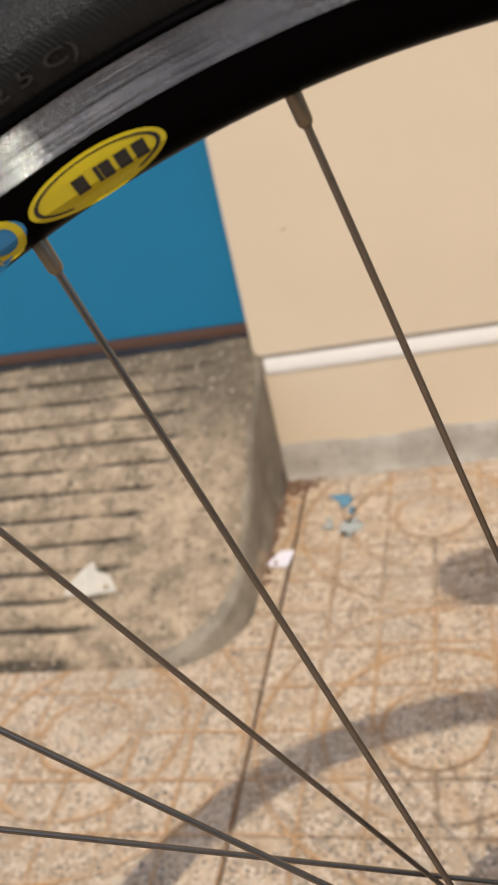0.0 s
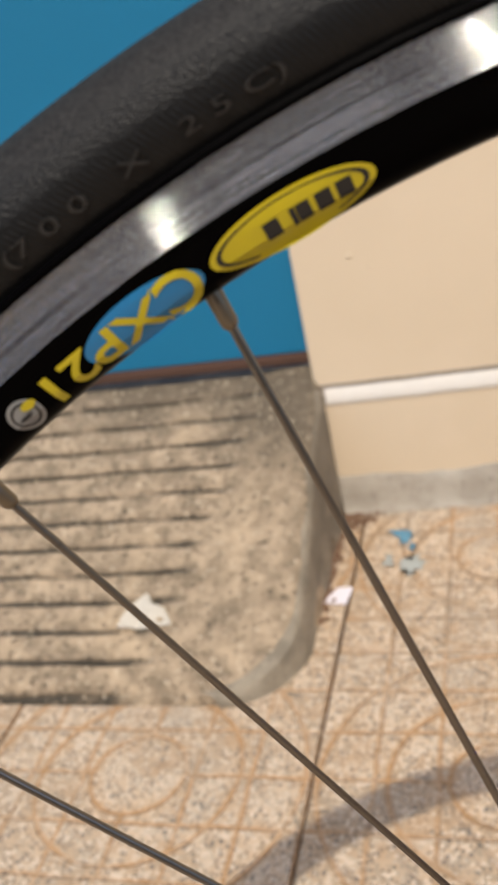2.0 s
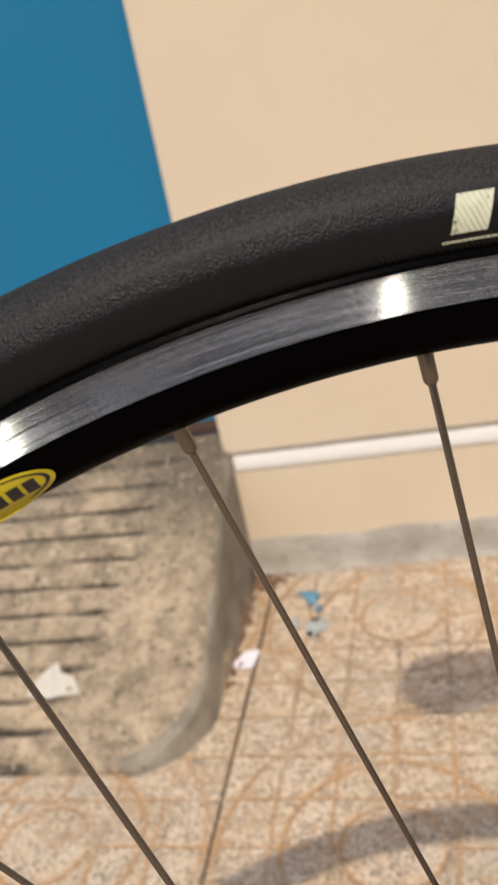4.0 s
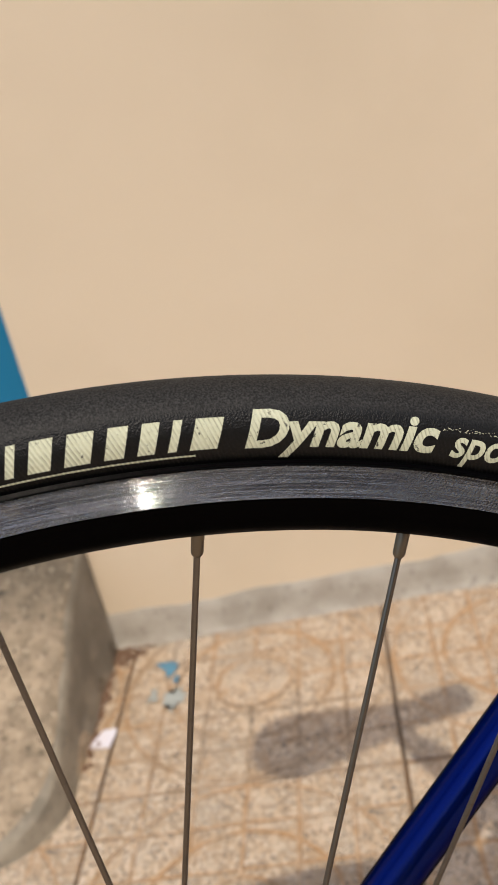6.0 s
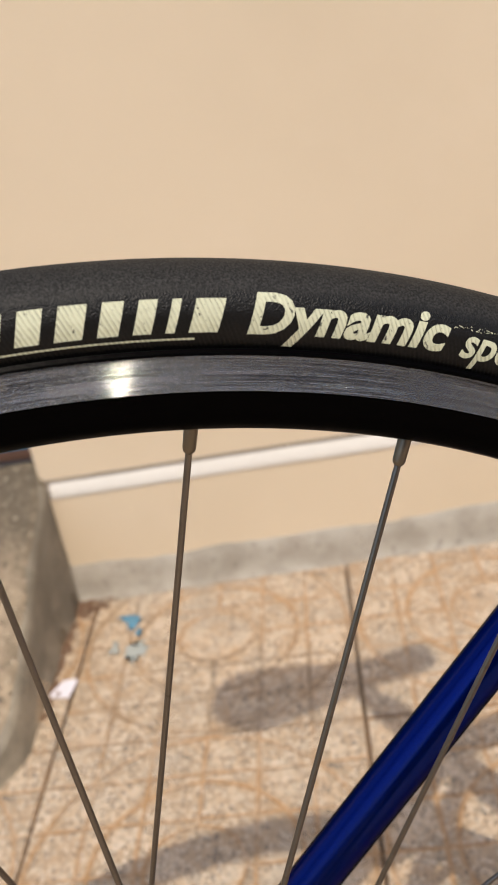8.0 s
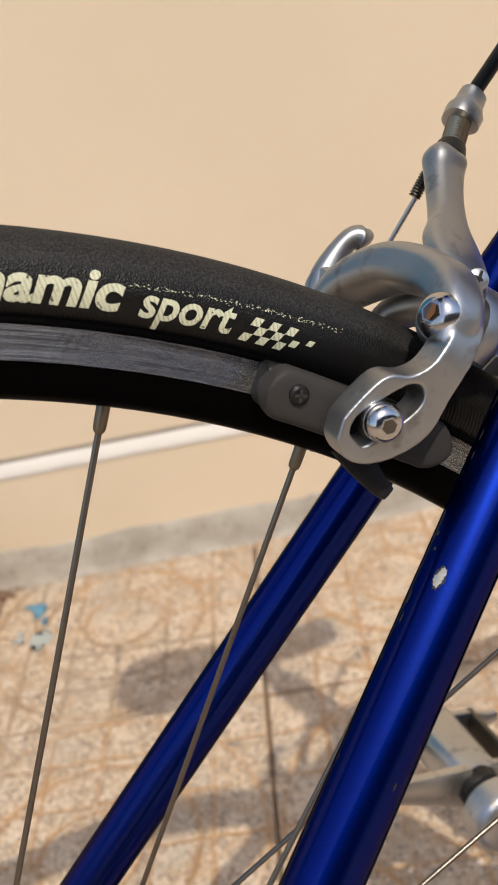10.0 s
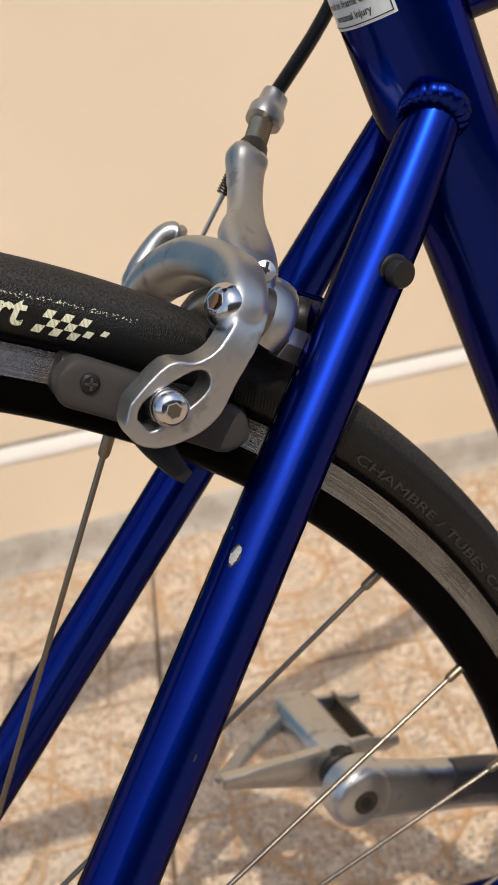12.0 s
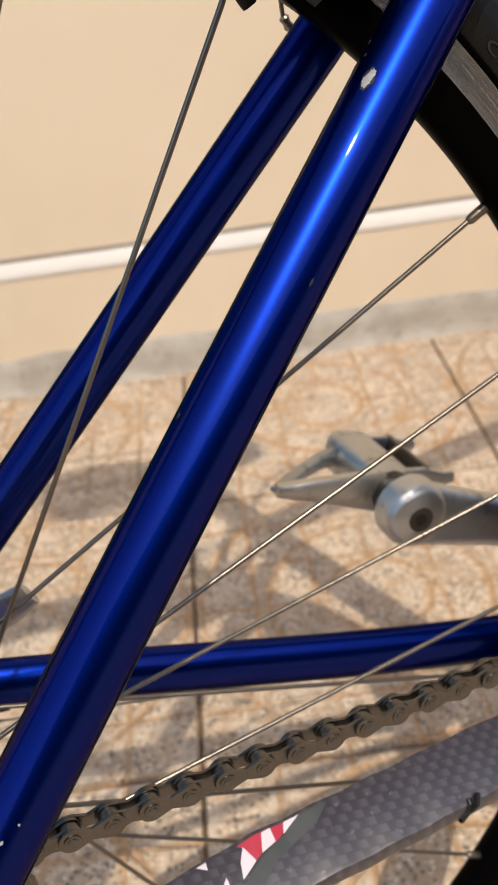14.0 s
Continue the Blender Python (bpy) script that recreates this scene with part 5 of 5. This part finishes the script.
part("axle_end", bm, plain("dark greasy steel", (0.035, 0.027, 0.02), 0.5, 0.4, 0.4, 900), crank, "dark greasy axle end")
bm = bmesh.new()
turned(bm, (0.2575, 0.0664, -0.005), (0.2575, 0.0668, -0.005), [(0, 0.0034), (1, 0.0034)], 6)
part("socket", bm, PLASTIC, crank)
bm = bmesh.new()
turned(bm, (0.2575, 0.083, -0.005), (0.2575, 0.099, -0.005), [(0, 0.0112), (0.3, 0.0118), (0.4, 0.0106), (0.5, 0.0106), (0.55, 0.0116), (0.8, 0.0112), (1, 0.0115)], 28)
part("pedal_axle", bm, PLASTIC, bicycle)
bm = bmesh.new()
sweep(bm, [(0.2575, y, -0.005) for y in (0.0985, 0.101, 0.12, 0.148, 0.153)], lambda s: (0.0135 if 0.1 < s < 0.9 else 0.012, 0.0125 if 0.1 < s < 0.9 else 0.011), 28, side=(0.94, 0, -0.34), square=3.4)
pedal = part("pedal", bm, CRANK, bicycle, "worn silver platform pedal")
for y0, name in ((0.099, "cage"), (0.146, "cage")):
    bm = bmesh.new()
    sweep(bm, [(0.252, y0, -0.003), (0.235, y0 + (0.103 - y0) * 0.25, 0.0025), (0.215, y0 + (0.103 - y0) * 0.62, 0.0085), (0.197, 0.103, 0.0135)], lambda s: (0.0034, (0.0125 if y0 < 0.11 else 0.0062) * (1 - 0.75 * s)), 12, side=(0, 1, 0), square=4)
    part(name, bm, CABLE if y0 < 0.11 else ALLOY, pedal)
bm = bmesh.new()
box(bm, (-0.0016, 0.101, -0.0085), (0.0016, 0.146, 0.0065), 0.0006, 1, Matrix.Translation((0.2795, 0, -0.006)) @ pose(0, 0, 0, 0, 24, 0))
part("plate", bm, DARK_STEEL, pedal, "dull brown plate behind the pedal body")
for y in (0.1015, 0.1435):
    bm = bmesh.new()
    sweep(bm, [(0.262, y, -0.001), (0.279, y, -0.0045), (0.290, y, -0.010), (0.2965, y, -0.010)], lambda s: (0.0024, 0.0058 * (1 - 0.45 * s)), 12, square=4)
    part("cage", bm, CRANK, pedal)
GREY_COAT = plain("dark grey crank lacquer", (0.075, 0.075, 0.08), 0.45, 0.3, 0.25, 300)
bm = bmesh.new()
line = smoothed([(0.306, 0.0738, -0.0261), (0.334, 0.072, -0.0375), (0.40, 0.058, -0.0655)], 8)
sweep(bm, line, lambda s: (0.0079, 0.0147), 28, side=(0.25, 1, 0.1), square=3.2)
part("arm_coating", bm, GREY_COAT, crank, "dark grey lacquer left on the crank arm")

# quick-release lever of the axle, on the far side
bm = bmesh.new()
sweep(bm, smoothed([(0.004, 0.080, -0.004), (0.03, 0.083, 0.001), (0.055, 0.082, 0.009), (0.070, 0.080, 0.016)], 6), lambda s: (0.0028, 0.004 + 0.005 * math.sin(min(1, s) * 2.6)), 16, square=2.2)
part("axle_lever", bm, CRANK, bicycle, "grey quick-release lever")
# far dropout
bm = bmesh.new()
sweep(bm, [(0.05, 0.0595, -0.013), (0.03, 0.061, -0.010), (0.0, 0.0635, -0.004), (-0.012, 0.064, 0.0)], lambda s: (0.0035, 0.012 - 0.002 * s), 20, square=3)
part("dropout", bm, CANDY, bicycle)

# ---- litter and marks on the ground ----
TISSUE = plain("dirty white tissue", (0.52, 0.48, 0.41), 0.85, 0, 0.1, 90)
PAPER = plain("white paper", (0.74, 0.72, 0.8), 0.8, 0, 0.05, 60)


def litter(name, x, y, z, ring, material, label, category, tilt=(0, 0), seed=0, crumple=0.002):
    bm = bmesh.new()
    verts = [bm.verts.new((px, py, 0)) for px, py in ring]
    f = bm.faces.new(verts)
    bmesh.ops.triangulate(bm, faces=[f])
    bmesh.ops.subdivide_edges(bm, edges=bm.edges[:], cuts=4, use_grid_fill=True)
    for v in bm.verts:
        v.co.z = crumple * (0.6 + noise.noise(v.co * 60 + Vector((seed, 0, 0))))
    made = bmesh.ops.extrude_face_region(bm, geom=bm.faces[:])["geom"]
    for v in made:
        if isinstance(v, bmesh.types.BMVert):
            v.co.z += 0.0004
    bmesh.ops.recalc_face_normals(bm, faces=bm.faces)
    ob = part(name, bm, material, smooth=False)
    ob.matrix_world = pose(x, y, z, tilt[0], tilt[1], 0)
    return tagged(ob, label, category)


litter("paper_scrap", -0.285, 0.712, 0.001, [(-0.020, -0.012), (0.010, -0.018), (0.014, 0.016), (-0.006, 0.018)], PAPER, "small white paper scrap lying on paving", "litter", seed=2)
litter("paper_scrap", -0.492, 0.617, 0.056, [(-0.034, -0.018), (0.002, -0.020), (0.034, -0.016), (0.022, 0.004), (0.006, 0.010), (-0.004, 0.026), (-0.020, 0.012)], TISSUE, "crumpled white tissue lying on the concrete ramp", "litter", (25.8, 0), 5, 0.006)
SPLASH = plain("blue paint splash", (0.1, 0.25, 0.36), 0.6, 0, 0.4, 300)


PALE_SPLASH = plain("thin blue paint film", (0.36, 0.385, 0.365), 0.7, 0, 0.2, 200)


def splash(x, y, size, seed, label, material):
    bm = bmesh.new()
    ring = []
    for k in range(60):
        w = 2 * math.pi * k / 60
        r = size * max(0.2, 0.85 + 0.8 * noise.noise(Vector((math.cos(w) * 1.1, math.sin(w) * 1.1, seed * 3.7))) + 0.75 * noise.noise(Vector((math.cos(w) * 4, math.sin(w) * 4, seed))))
        ring.append(bm.verts.new((math.cos(w) * r * 1.1, math.sin(w) * r * 1.7, 0)))
    bmesh.ops.triangulate(bm, faces=[bm.faces.new(ring)])
    made = bmesh.ops.extrude_face_region(bm, geom=bm.faces[:])["geom"]
    for v in made:
        if isinstance(v, bmesh.types.BMVert):
            v.co.z += 0.0003
    bmesh.ops.recalc_face_normals(bm, faces=bm.faces)
    ob = part("paint_splash", bm, material, smooth=False)
    ob.matrix_world = pose(x, y, 0.0006)
    return tagged(ob, label, "paint stain")


splash(-0.2186, 0.843, 0.0125, 3, "dried blue paint splash on paving", SPLASH)
splash(-0.202, 0.775, 0.0140, 8, "faint smeared blue paint on paving", PALE_SPLASH)
splash(-0.233, 0.783, 0.0070, 5, "small faint blue paint drop on paving", PALE_SPLASH)
splash(-0.205, 0.815, 0.0050, 6, "small dried blue paint drop on paving", SPLASH)

# crumbs of dirt in the corner of ramp and wall
bm = bmesh.new()
rnd = random.Random(11)
for k in range(240):
    a = rnd.random()
    x, y = (-0.305 + abs(rnd.gauss(0, 0.02)), 0.901 - abs(rnd.gauss(0, 0.014))) if a < 0.4 else (-0.309 + abs(rnd.gauss(0, 0.007)), 0.9 - rnd.random() * 0.24)
    r = rnd.uniform(0.0012, 0.0045)
    made = bmesh.ops.create_icosphere(bm, subdivisions=1, radius=r)["verts"]
    for v in made:
        v.co = Vector((v.co.x * rnd.uniform(0.7, 1.4), v.co.y * rnd.uniform(0.7, 1.4), v.co.z * 0.6)) + Vector((x, y, r * 0.4))
SOIL = plain("brown dirt", (0.16, 0.092, 0.056), 0.95, 0, 0.5, 500)
tagged(part("dirt_crumbs", bm, SOIL, smooth=False), "brown dirt crumbs in the corner by the ramp", "dirt", kind="stuff")
for x, z, r in ((-0.245, 0.362, 0.0035), (-0.222, 0.345, 0.0030), (-0.238, 0.292, 0.0022), (-0.2, 0.135, 0.002)):
    bm = bmesh.new()
    bmesh.ops.create_icosphere(bm, subdivisions=2, radius=r)
    for v in bm.verts:
        v.co.y *= 0.5
        v.co *= 1 + 0.25 * noise.noise(v.co * 400)
    ob = part("plaster_blister", bm, WALL, wall_front)
    ob.location = (x, FACE_Y + 0.048 * (x + 0.318) - (0.008 if z < 0.17 else 0), z)

# ---- paving tiles, each one a piece of the ground ----
bm = bmesh.new()
half = PITCH / 2 - 0.0010
box(bm, (-half, -half, -0.03), (half, half, 0.0), 0.0022, 1)
tile = part("tile", bm, TILE, ground, smooth=False)
tile_mesh = tile.data
first = True
TILE_X, TILE_Y = -0.2745 + PITCH / 2, 0.611 + PITCH / 2
rnd = random.Random(4)
for j in range(-9, 1):
    for i in range(-8, 11):
        ob = tile if first else new("tile", tile_mesh)
        first = False
        ob.parent = ground
        ob.matrix_basis = pose(TILE_X + PITCH * i, TILE_Y + PITCH * j, rnd.uniform(-0.0012, 0.0), rnd.uniform(-0.15, 0.15), rnd.uniform(-0.15, 0.15), rnd.choice((0, 90, 180, 270)))
